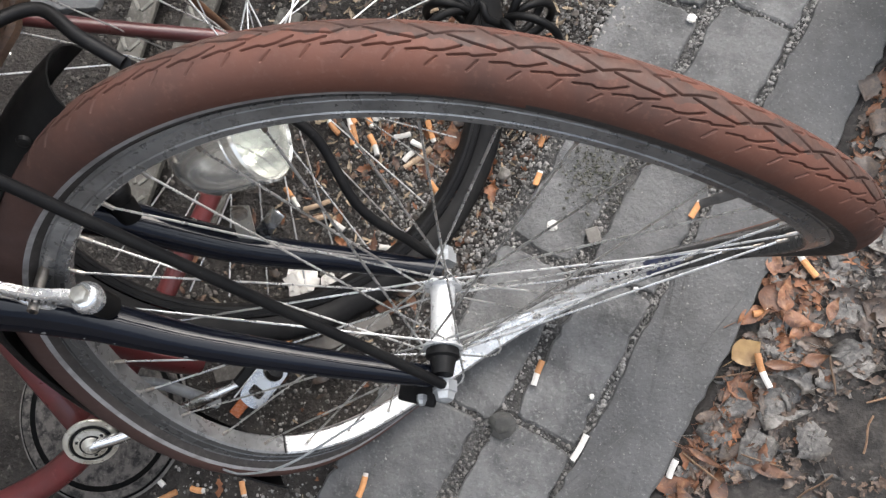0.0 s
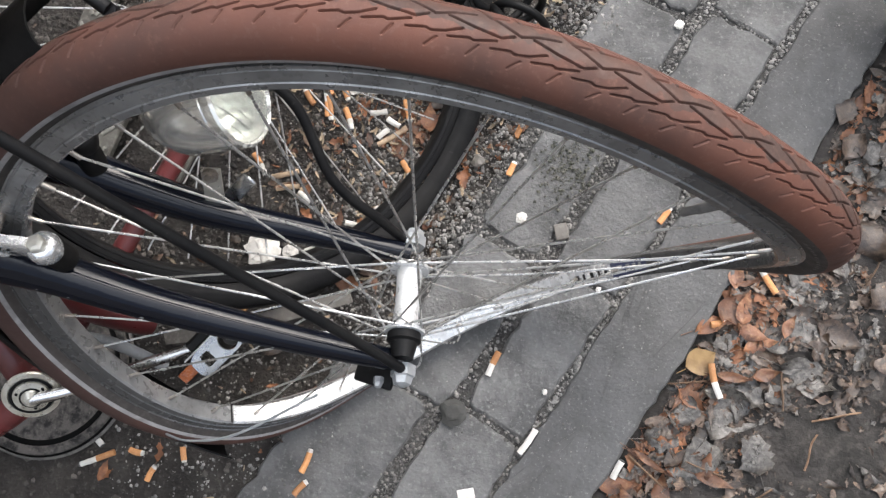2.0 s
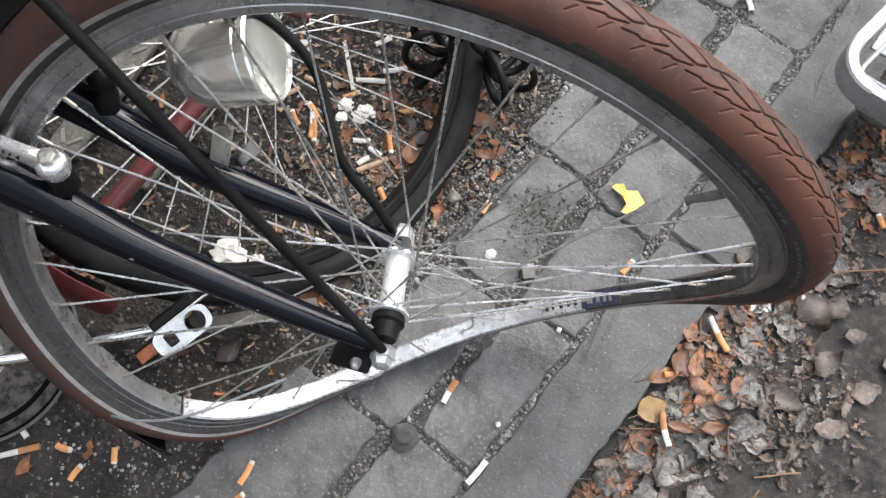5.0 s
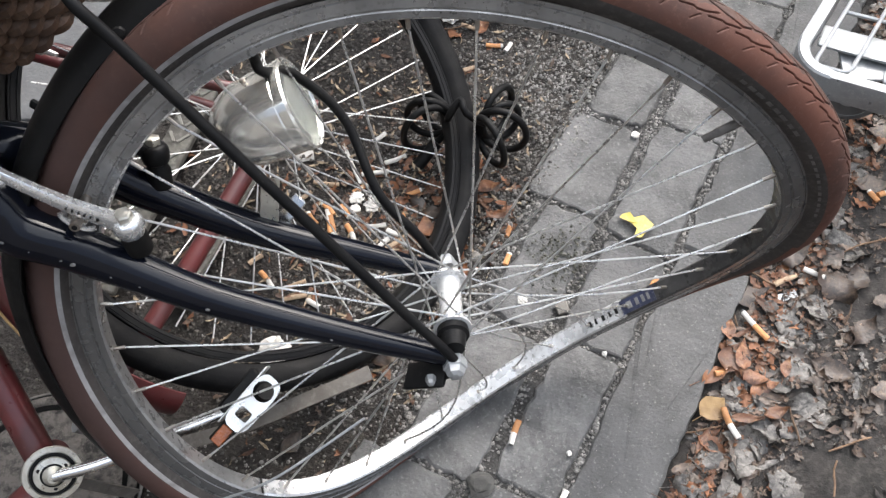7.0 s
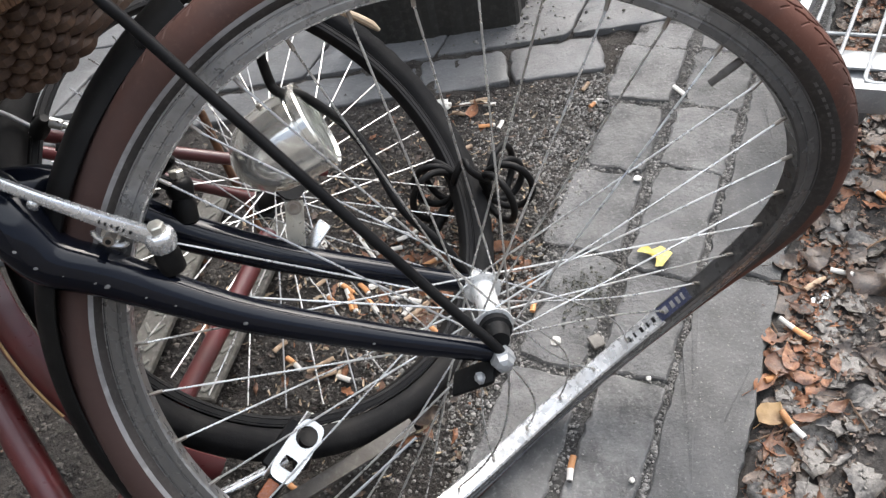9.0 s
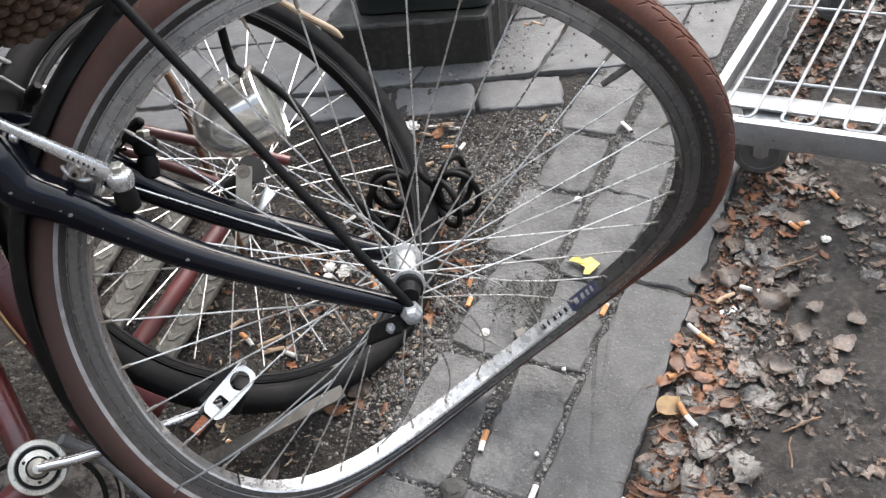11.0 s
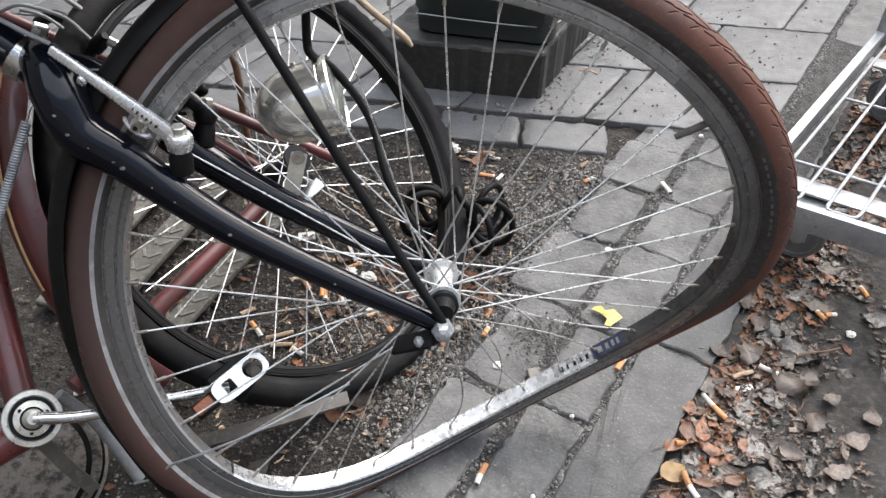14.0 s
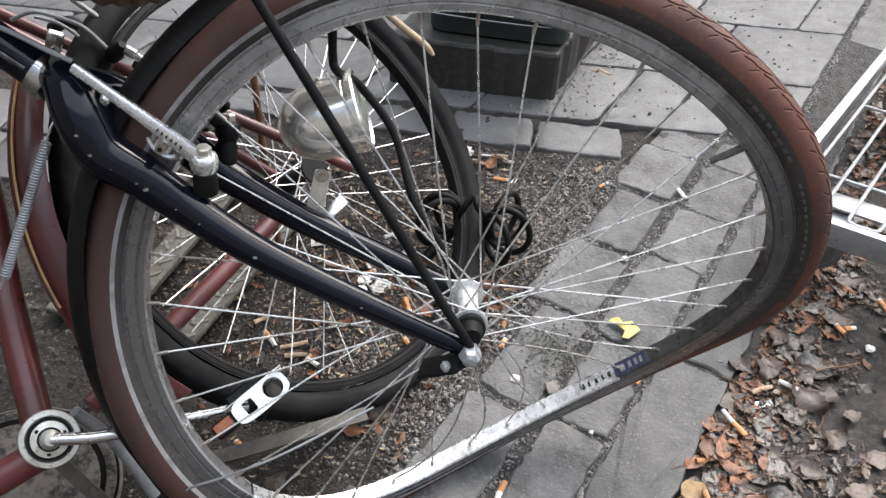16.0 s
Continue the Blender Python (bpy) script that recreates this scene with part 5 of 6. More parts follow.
def basket_ring(z, grow, n=96, r=0.055, wave=0.0, count=0, phase=0.0):
    """A rounded rectangle round the basket at height z, woven in and out when wave is given."""
    hx, hy = 0.130 + grow, 0.120 + grow
    pts = []
    for i in range(n):
        a = 2 * math.pi * i / n
        c, q = math.cos(a), math.sin(a)
        x, y = hx * math.copysign(abs(c) ** 0.5, c), hy * math.copysign(abs(q) ** 0.5, q)
        k = 1 + wave * math.sin(count * a + phase) / 0.13
        x, y = x * k, y * k
        ct, st = math.cos(BASKET_TURN), math.sin(BASKET_TURN)
        pts.append((BASKET_C.x + x * ct - y * st, BASKET_C.y + x * st + y * ct, z))
    return np.array(pts)


def basket_grow(z):
    return 0.30 * (z - 0.632)


def closed_tube(pts, r, k=7, flat=1.0):
    _, n, b = frames(pts, True, (0, 0, 1))
    return sweep(bmesh.new(), pts, ring_profile(r, r * flat, k), closed=True, n=n, b=b)


_bm = bmesh.new()
_r = [_bm.verts.new(p) for p in basket_ring(0.634, -0.002, 60)]
_bm.faces.new(_r)
part("base", _bm, M_WICKER, basket, soft=False)
_rows = [basket_ring(z, basket_grow(z) - 0.006, 60) for z in np.linspace(0.634, 0.83, 6)]
part("lining", grid_mesh("lining", np.concatenate(_rows), 6, 60, wrap_v=True), M_LEATHER, basket, "dark inside of the basket")
for i in range(15):
    z = 0.638 + 0.0125 * i
    part("cane", closed_tube(basket_ring(z, basket_grow(z), 240, wave=0.0035, count=30, phase=math.pi * (i % 2)), 0.0068, 6, 0.8), M_WICKER, basket)
for z in (0.735, 0.826):
    _l = basket_ring(z, basket_grow(z) + 0.004, 1400)
    _t, _n, _b = frames(_l, True, (0, 0, 1))
    _a = np.arange(1400) * (2 * math.pi * 175 / 1400)
    part("bound_edge", sweep(bmesh.new(), _l + 0.0105 * (np.cos(_a)[:, None] * _n + np.sin(_a)[:, None] * _b), ring_profile(0.0026, 0.0026, 5), closed=True), M_CANE, basket, "tan cane binding")

# old grey slats with a stamped pattern lying under the wheels
def slat(a, b, w, h):
    th = thing("slat", "weathered grey slat with a stamped pattern, lying on the soil", "slat", "slats on the soil")
    a, b = Vector(a), Vector(b)
    m = Matrix.Translation((a + b) / 2) @ (b - a).to_track_quat('X', 'Z').to_matrix().to_4x4()
    L = (b - a).length
    bd = part("slat_body", block(bmesh.new(), (L, w, h), m, 0.0025), M_LATTICE, th, soft=False)
    k = int(L / 0.034)
    for i in range(k):
        x = -L / 2 + 0.02 + i * 0.034
        for s in (-1, 1):
            mm = m @ Matrix.Translation((x, s * w * 0.20, h / 2 + 0.0012)) @ Euler((0, 0, radians(38 * s))).to_matrix().to_4x4()
            part("pattern_rib", block(bmesh.new(), (0.024, 0.006, 0.003), mm, 0.001), M_LATTICE_PALE, bd, soft=False)
    return th


slat((-0.575, 0.235, 0.012), (-0.485, 0.66, 0.012), 0.050, 0.014)
slat((-0.455, 0.215, 0.010), (-0.355, 0.56, 0.010), 0.040, 0.012)
slat((-0.66, 0.25, 0.010), (-0.60, 0.62, 0.010), 0.045, 0.012)

# ---- litter on the ground ----
def surface_z(x, y):
    """Height of what lies under a piece of litter: stone top or soil."""
    v = x * ACROSS[0] + y * ACROSS[1]
    return 0.0015 if -0.12 < v < 0.232 and -0.6 < y < 0.97 and not (v < 0 and abs(v) > 0.11) else float(ground_z(x, y)) + 0.001


def butt(x0, y0, x1, y1, kind, lift=0.0):
    """A cigarette end from (x0, y0) to (x1, y1). o: filter alone; w: paper alone; m: filter first, then paper; t: tan, stained."""
    label = {"o": "trodden cigarette butt with an orange filter", "w": "dirty white cigarette end without its filter",
             "m": "half-smoked cigarette with orange filter and white paper", "t": "rain-stained tan cigarette butt"}[kind]
    th = thing("cigarette_butt", label, "cigarette butt", "cigarette butts on the ground")
    a = Vector((x0, y0, surface_z(x0, y0) + 0.0038 + lift))
    b = Vector((x1, y1, surface_z(x1, y1) + 0.0036 + lift))
    rng = random.Random(int((x0 + 3) * 1e4 + (y0 + 3) * 777))
    d = (b - a)
    bend = d.cross(Vector((0, 0, 1))) * rng.uniform(-0.06, 0.06)

    def piece(f0, f1, name, mat, r0, r1):
        n = 6
        pts = [a + d * (f0 + (f1 - f0) * i / (n - 1)) + bend * math.sin(math.pi * (f0 + (f1 - f0) * i / (n - 1))) for i in range(n)]
        sc = [(r0 + (r1 - r0) * i / (n - 1)) / 0.004 * rng.uniform(0.95, 1.05) for i in range(n)]
        bm = sweep(bmesh.new(), pts, ring_profile(0.0040 * 0.82, 0.0042, 9), scale=sc, up=(0, 0, 1))
        return part(name, bm, mat, th)

    if kind == "o":
        piece(0.0, 0.86, "filter", M_FILTER, 0.004, 0.004)
        piece(0.86, 1.0, "paper", M_PAPER, 0.0039, 0.0034)
    elif kind == "w":
        piece(0.0, 0.93, "paper", M_PAPER, 0.004, 0.0039)
        piece(0.93, 1.0, "ash", M_ASH, 0.0037, 0.003)
    elif kind == "m":
        piece(0.0, 0.5, "filter", M_FILTER, 0.0041, 0.0041)
        piece(0.5, 0.95, "paper", M_PAPER, 0.0039, 0.0036)
        piece(0.95, 1.0, "ash", M_ASH, 0.0034, 0.0025)
    else:
        piece(0.0, 0.7, "filter", M_TAN, 0.004, 0.0038)
        piece(0.7, 1.0, "paper", M_TAN, 0.0038, 0.0034)
    return th


# by the kerb, among the leaves
for row in ((0.400, 0.191, 0.369, 0.234, "m", 0.010), (0.421, 0.281, 0.453, 0.296, "t"), (0.462, 0.303, 0.491, 0.289, "w", 0.008), (0.583, 0.419, 0.573, 0.438, "o", 0.008),
            (0.585, 0.430, 0.606, 0.438, "m", 0.008), (0.325, 0.139, 0.343, 0.147, "o", 0.008), (0.331, 0.089, 0.348, 0.045, "m", 0.010),
            (0.229, -0.075, 0.238, -0.050, "w", 0.006), (0.668, 0.49, 0.66, 0.515, "o", 0.006)):
    butt(*row)
# on the stones
for row in ((0.061, 0.060, 0.051, 0.025, "m"), (0.124, -0.031, 0.106, -0.067, "w"), (0.243, 0.262, 0.255, 0.285, "o"), (0.035, 0.300, 0.041, 0.320, "o"), (0.034, 0.361, 0.040, 0.383, "o"),
            (0.340, 0.761, 0.355, 0.728, "w"), (0.189, 0.751, 0.200, 0.762, "o"), (0.203, 0.768, 0.220, 0.774, "w"), (0.164, 1.189, 0.185, 1.175, "o"), (0.190, 1.190, 0.217, 1.169, "t")):
    butt(*row)
# on the soil inside the wheels
for row in ((-0.259, 0.239, -0.236, 0.226, "w"), (-0.118, 0.303, -0.103, 0.284, "o"), (-0.305, 0.256, -0.264, 0.268, "t"), (-0.294, 0.240, -0.260, 0.247, "t"), (-0.340, 0.288, -0.313, 0.256, "m"),
            (-0.238, 0.354, -0.249, 0.397, "m"), (-0.228, 0.407, -0.212, 0.382, "o"), (-0.120, 0.353, -0.157, 0.322, "t"), (-0.242, 0.384, -0.232, 0.350, "o"), (-0.214, 0.369, -0.197, 0.336, "m"),
            (-0.130, 0.395, -0.117, 0.362, "o"), (-0.128, 0.222, -0.104, 0.259, "m"), (-0.182, 0.204, -0.160, 0.201, "w"), (-0.143, 0.232, -0.126, 0.215, "w"), (-0.150, 0.362, -0.128, 0.352, "w")):
    butt(*row)
for row in ((-0.262, 0.371, -0.279, 0.391, "o"), (-0.237, 0.387, -0.258, 0.408, "o"), (-0.177, 0.367, -0.152, 0.375, "w"), (-0.159, 0.332, -0.144, 0.347, "w"), (-0.125, 0.431, -0.103, 0.442, "o"),
            (-0.278, 0.451, -0.236, 0.446, "t"), (-0.201, 0.463, -0.156, 0.475, "w"), (-0.167, 0.491, -0.132, 0.509, "w"), (-0.014, 0.756, 0.016, 0.753, "o"), (-0.026, 0.823, 0.009, 0.827, "t"),
            (-0.212, 0.432, -0.190, 0.447, "o"), (-0.300, 0.415, -0.279, 0.431, "t")):
    butt(*row)
# by the border stones and on the bare soil
for row in ((-0.045, 0.815, -0.020, 0.822, "w"), (0.0, 0.811, 0.024, 0.806, "w"), (0.183, 0.805, 0.197, 0.821, "t"), (-0.093, 0.699, -0.075, 0.712, "w"), (-0.05, 0.69, -0.03, 0.70, "t"), (-0.084, 0.819, -0.07, 0.834, "t"), (-0.12, 0.64, -0.10, 0.63, "t"), (0.02, 0.74, 0.03, 0.76, "w"), (-0.15, 0.56, -0.13, 0.57, "t"), (-0.19, 0.53, -0.17, 0.55, "w"), (-0.06, 0.80, -0.035, 0.79, "t")):
    butt(*row)
# below the crank
for row in ((-0.443, -0.162, -0.490, -0.188, "m"), (-0.423, -0.155, -0.401, -0.156, "o"), (-0.349, -0.138, -0.343, -0.158, "o"), (-0.173, -0.140, -0.166, -0.108, "o"), (-0.391, -0.192, -0.382, -0.170, "o"),
            (-0.226, -0.159, -0.205, -0.164, "t"), (-0.177, -0.170, -0.163, -0.150, "o"), (-0.477, -0.147, -0.462, -0.157, "w"), (-0.31, -0.205, -0.29, -0.198, "t"), (-0.36, -0.10, -0.34, -0.085, "o"),
            (-0.30, 0.06, -0.32, 0.075, "o"), (-0.55, 0.10, -0.53, 0.115, "w"), (-0.36, 0.30, -0.34, 0.315, "t"), (-0.43, 0.34, -0.40, 0.35, "t")):
    butt(*row)


def leaf_shape(length, width, curl, seed, stem=0.0, lobes=0.0):
    """Points and faces of a leaf with a fold along its rib, a ragged edge and a twist."""
    rng = random.Random(seed)
    n, k = 10, 6
    twist, peak = rng.uniform(-0.8, 0.8), rng.uniform(0.6, 1.1)
    bend = rng.uniform(-0.35, 0.35)
    shape, tip = rng.uniform(0.7, 1.25), rng.uniform(0.2, 1.1)
    cut = rng.uniform(0.75, 1.0) if lobes else 1.0
    fold = rng.uniform(-1.0, 1.6)
    edge = [[1 + (lobes * 4 + 0.06) * rng.uniform(-1, 0.7) for _ in range(n)] for _ in (0, 1)]
    pts, faces = [], []
    for i in range(n):
        f = i / (n - 1) * cut
        w = width * (math.sin(math.pi * min(1, f) ** peak) ** shape) * (1 - tip * max(0.0, f - 0.55)) + 0.0008
        for j in range(k):
            s = j / (k - 1) * 2 - 1
            y = s * w / 2 * (edge[0][i] if s < 0 else edge[1][i]) + bend * length * (f - 0.5) ** 2
            z = curl * length * ((f - 0.5) ** 2 * 1.3) + abs(s) ** 1.5 * w * 0.16 * (0.4 + curl) * fold + rng.uniform(-1, 1) * 0.0016 + twist * s * (f - 0.5) * width * 0.7
            pts.append((length * (f - 0.5), y, z))
    for i in range(n - 1):
        for j in range(k - 1):
            a = i * k + j
            faces.append((a, a + 1, a + k + 1, a + k))
    if stem:
        b = len(pts)
        e = -length / 2
        for i in range(4):
            x = e - stem * i / 3
            z = 0.001 + 0.003 * i / 3
            pts += [(x, -0.0006, z), (x, 0.0006, z), (x, 0.0, z + 0.0011)]
        for i in range(3):
            for j in range(3):
                faces.append((b + 3 * i + j, b + 3 * i + (j + 1) % 3, b + 3 * i + 3 + (j + 1) % 3, b + 3 * i + 3 + j))
    return np.array(pts), faces


def mesh_from(name, pts, faces, mat):
    me = bpy.data.meshes.new(name)
    me.from_pydata([tuple(p) for p in pts], [], faces)
    me.materials.append(mat)
    return smooth(me)


def big_leaf(x, y, length, width, turn, mat, label, seed, tilt=0.10, curl=0.24, lift=0.004, lobes=0.0):
    pts, faces = leaf_shape(length, width, curl, seed, stem=length * 0.35, lobes=lobes)
    ob = new("dead_leaf", mesh_from("dead_leaf", pts, faces, mat))
    rng = random.Random(seed)
    ob.matrix_world = Matrix.Translation((x, y, surface_z(x, y) + lift)) @ Euler((rng.uniform(-tilt, tilt), rng.uniform(-tilt, tilt), radians(turn))).to_matrix().to_4x4()
    return tagged(ob, label, "leaf", "fallen leaves by the kerb")


rng = random.Random(21)
for i, (x, y, l, w, a) in enumerate(((0.349, 0.206, 0.034, 0.020, 80), (0.350, 0.166, 0.052, 0.034, 60), (0.364, 0.168, 0.046, 0.020, 85), (0.326, 0.140, 0.050, 0.022, 30), (0.376, 0.136, 0.042, 0.020, -20),
                                     (0.388, 0.124, 0.046, 0.020, 25), (0.400, 0.086, 0.036, 0.017, 20), (0.352, -0.055, 0.050, 0.015, -10), (0.237, -0.082, 0.055, 0.022, 10), (0.289, -0.080, 0.050, 0.022, 95),
                                     (0.362, 0.076, 0.045, 0.012, 0), (0.420, 0.152, 0.034, 0.014, 70), (0.278, -0.050, 0.060, 0.008, -25), (0.302, 0.045, 0.050, 0.010, 60), (0.25, -0.10, 0.05, 0.02, 120))):
    big_leaf(x, y, l, w, a, M_LEAF_ORANGE, "curled orange-brown dead leaf lying on leaf litter", 40 + i, lift=0.009)
big_leaf(0.319, 0.090, 0.042, 0.036, 35, M_LEAF_TAN, "round ochre dead leaf lying on leaf litter", 61, lift=0.010, curl=0.15)
for i, (x, y, l, w, a) in enumerate(((0.429, 0.203, 0.060, 0.034, 100), (0.443, 0.144, 0.066, 0.034, -35), (0.453, 0.091, 0.078, 0.056, -15), (0.349, 0.114, 0.052, 0.036, 70), (0.354, 0.027, 0.070, 0.040, 60),
                                     (0.335, -0.027, 0.064, 0.044, 30), (0.395, -0.008, 0.062, 0.042, 110), (0.306, 0.027, 0.054, 0.040, 80), (0.410, 0.138, 0.05, 0.03, 45), (0.287, -0.014, 0.055, 0.035, 10),
                                     (0.516, 0.400, 0.060, 0.035, 30), (0.531, 0.340, 0.070, 0.05, -20), (0.47, 0.25, 0.06, 0.03, 120))):
    big_leaf(x, y, l, w, a, M_LEAF_GREY, "flat wet grey-brown leaf pressed on the mud", 80 + i, tilt=0.06, curl=0.12, lift=0.004, lobes=0.06)
for i, (x, y, l, w, a) in enumerate(((0.385, 0.263, 0.058, 0.034, 10), (0.476, 0.401, 0.05, 0.032, 60), (0.583, 0.454, 0.06, 0.03, 0), (0.457, 0.335, 0.06, 0.04, 40), (0.506, 0.278, 0.07, 0.05, -50),
                                     (0.538, 0.296, 0.05, 0.03, 80), (0.565, 0.257, 0.035, 0.022, 20), (0.531, 0.210, 0.05, 0.03, 50), (0.412, 0.332, 0.045, 0.03, 0), (0.462, 0.446, 0.045, 0.03, 70),
                                     (0.553, 0.126, 0.06, 0.026, 20), (0.617, 0.229, 0.04, 0.025, 90), (0.483, 0.147, 0.065, 0.036, -20), (0.588, 0.185, 0.05, 0.03, 30), (0.624, 0.555, 0.06, 0.03, 10), (0.411, 0.245, 0.03, 0.02, 60))):
    big_leaf(x, y, l, w, a, M_LEAF_BROWN, "dark brown curled leaf lying in the litter", 120 + i, curl=0.3, lift=0.007, lobes=0.04)
for i, (x, y, a) in enumerate(((-0.075, 0.40, 20), (-0.09, 0.37, 100), (-0.05, 0.43, 60), (0.0, 0.45, 0), (-0.11, 0.42, 140), (0.02, 0.40, 45), (-0.10, 0.84, 10), (-0.02, 0.80, 70), (-0.13, 0.15, 30), (-0.16, 0.12, 0), (-0.25, 0.02, 60))):
    big_leaf(x, y, 0.045, 0.024, a, M_LEAF_ORANGE if i % 2 else M_LEAF_BROWN, "crumpled brown leaf on bare soil", 160 + i, tilt=0.4, curl=0.5, lift=0.006)

# the yellow leaf on the stones: a bitten fan
def yellow_leaf():
    bm = bmesh.new()
    out = ((-0.018, 0.010), (-0.010, 0.013), (-0.004, 0.009), (0.006, 0.014), (0.020, 0.006), (0.016, -0.004), (0.011, -0.016), (0.003, -0.017), (0.004, -0.006), (-0.004, 0.0), (-0.012, 0.001), (-0.020, 0.004))
    c = bm.verts.new((0.004, 0.002, 0.004))
    vs = [bm.verts.new((x * 1.3, y * 1.3, 0.001 + 0.0045 * abs(math.sin(i * 1.7)))) for i, (x, y) in enumerate(out)]
    for i in range(len(vs)):
        bm.faces.new((vs[i], vs[(i + 1) % len(vs)], c))
    ob = part("yellow_leaf", bm, M_LEAF_YELLOW, None)
    ob.matrix_world = Matrix.Translation((0.227, 0.372, 0.0062)) @ Euler((0, 0, radians(-18))).to_matrix().to_4x4()
    return tagged(ob, "bright yellow torn leaf lying on a sett", "leaf", "fallen leaves by the kerb")


yellow_leaf()


def crumple(name, x, y, r, mat, label, cat, seed, flat=0.5):
    bm = bmesh.new()
    bmesh.ops.create_icosphere(bm, subdivisions=3 if cat == "paper" else 2, radius=r)
    g = random.Random(seed)
    for v in bm.verts:
        v.co *= g.uniform(0.65, 1.15)
        v.co.z *= flat
    ob = part(name, bm, mat, None, soft=False)
    ob.location = (x, y, surface_z(x, y) + r * flat * 0.75)
    return tagged(ob, label, cat)


crumple("paper_tissue", -0.292, 0.150, 0.026, M_PAPER, "crumpled dirty white tissue on the soil", "paper", 5, 0.35)
crumple("paper_tissue", -0.250, 0.150, 0.012, M_PAPER, "small crumpled white tissue on the soil", "paper", 6, 0.4)
crumple("paper_tissue", -0.175, 0.418, 0.013, M_PAPER, "small crumpled white tissue among butts", "paper", 7, 0.5)
for i, (x, y, r) in enumerate(((-0.204, 0.420, 0.012), (-0.180, 0.408, 0.013), (-0.205, 0.400, 0.009), (-0.166, 0.418, 0.008))):
    crumple("paper_tissue", x, y, r, M_PAPER, "torn dirty white tissue among butts", "paper", 60 + i, 0.3)
crumple("stone", -0.011, 0.318, 0.010, M_GREYBAR, "small grey stone beside the tyre", "stone", 17, 0.5)
crumple("paper_tissue", -0.080, 0.818, 0.019, M_PAPER, "crumpled white tissue beside the border stones", "paper", 9, 0.45)
crumple("paper_scrap", 0.062, 0.244, 0.008, M_PAPER, "scrap of white paper in a joint", "paper", 10, 0.35)
crumple("paper_scrap", 0.235, 0.545, 0.007, M_PAPER, "scrap of white paper in a joint", "paper", 11, 0.35)
crumple("paper_scrap", 0.623, 0.402, 0.008, M_PAPER, "bent scrap of white paper on the mud", "paper", 12, 0.5)
crumple("stone", 0.013, -0.027, 0.019, M_CONCRETE, "small dark rounded stone in the joint", "stone", 13, 0.16)
crumple("stone", 0.177, 0.162, 0.004, M_PAPER, "small pale pebble on a sett", "stone", 14, 0.8)
crumple("stone", 0.128, 0.018, 0.004, M_PAPER, "small pale pebble beside the joint", "stone", 15, 0.8)
crumple("stone", 0.431, 0.94, 0.006, M_PAPER, "small pale pebble in a joint", "stone", 16, 0.8)


def scrap(name, x, y, size, turn, mat, label, cat):
    bm = block(bmesh.new(), size, None, min(size) * 0.2)
    ob = part(name, bm, mat, None, soft=False)
    ob.matrix_world = Matrix.Translation((x, y, surface_z(x, y) + size[2] / 2 + 0.001)) @ Euler((0.05, -0.06, radians(turn))).to_matrix().to_4x4()
    return tagged(ob, label, cat)


scrap("wood_chip", 0.118, 0.232, (0.018, 0.022, 0.006), 20, M_GREYBAR, "small square chip of brown wood in the joint", "wood chip")
scrap("paper_scrap", 0.048, -0.128, (0.022, 0.014, 0.001), 20, M_PAPER, "flat scrap of white card on a sett", "paper")
scrap("card_scrap", -0.150, 0.205, (0.045, 0.018, 0.001), 55, M_PAPER, "torn strip of white card by the tyre", "card")
scrap("card_scrap", -0.226, 0.157, (0.036, 0.012, 0.001), 28, M_PAPER, "folded strip of white card on the soil", "card")
scrap("card_scrap", -0.184, 0.176, (0.044, 0.009, 0.001), 22, M_PAPER, "folded strip of white card on the soil", "card")
scrap("card_scrap", -0.300, 0.50, (0.03, 0.02, 0.001), 15, M_PAPER, "torn piece of dirty white card", "card")
scrap("plastic_strip", -0.222, 0.490, (0.100, 0.006, 0.003), -64, M_PAPER, "thin white plastic strip on the soil", "plastic strip")
scrap("foil_strip", 0.43, 0.263, (0.045, 0.012, 0.001), 20, M_GALV, "grey foil wrapper strip on the leaves", "wrapper")


def twig(x, y, length, turn, r, seed):
    g = random.Random(seed)
    a = radians(turn)
    z = surface_z(x, y) + 0.006
    pts = [(x + math.cos(a) * length * (f - 0.5) + g.uniform(-0.002, 0.002), y + math.sin(a) * length * (f - 0.5) + g.uniform(-0.002, 0.002), z + g.uniform(0, 0.004)) for f in (0, 0.33, 0.66, 1)]
    ob = part("twig", tubemesh(pts, r, 6, 8), M_TWIG, None)
    return tagged(ob, "thin brown twig lying on the litter", "twig", "twigs in the litter")


for i, (x, y, l, a) in enumerate(((0.40, -0.07, 0.06, 40), (0.46, 0.0, 0.05, 80), (0.30, 0.06, 0.06, 10), (0.36, 0.06, 0.055, -5), (0.42, 0.07, 0.05, 100), (0.33, -0.04, 0.07, -15), (0.27, -0.06, 0.06, -35),
                                  (0.45, 0.33, 0.07, 30), (0.40, 0.29, 0.05, 150), (0.52, 0.25, 0.06, 70), (0.36, 0.23, 0.06, 100), (0.56, 0.35, 0.08, 20), (-0.03, 0.81, 0.08, -5), (-0.08, 0.79, 0.07, 8), (0.49, 0.05, 0.06, 20))):
    twig(x, y, l, a, 0.0013, 300 + i)


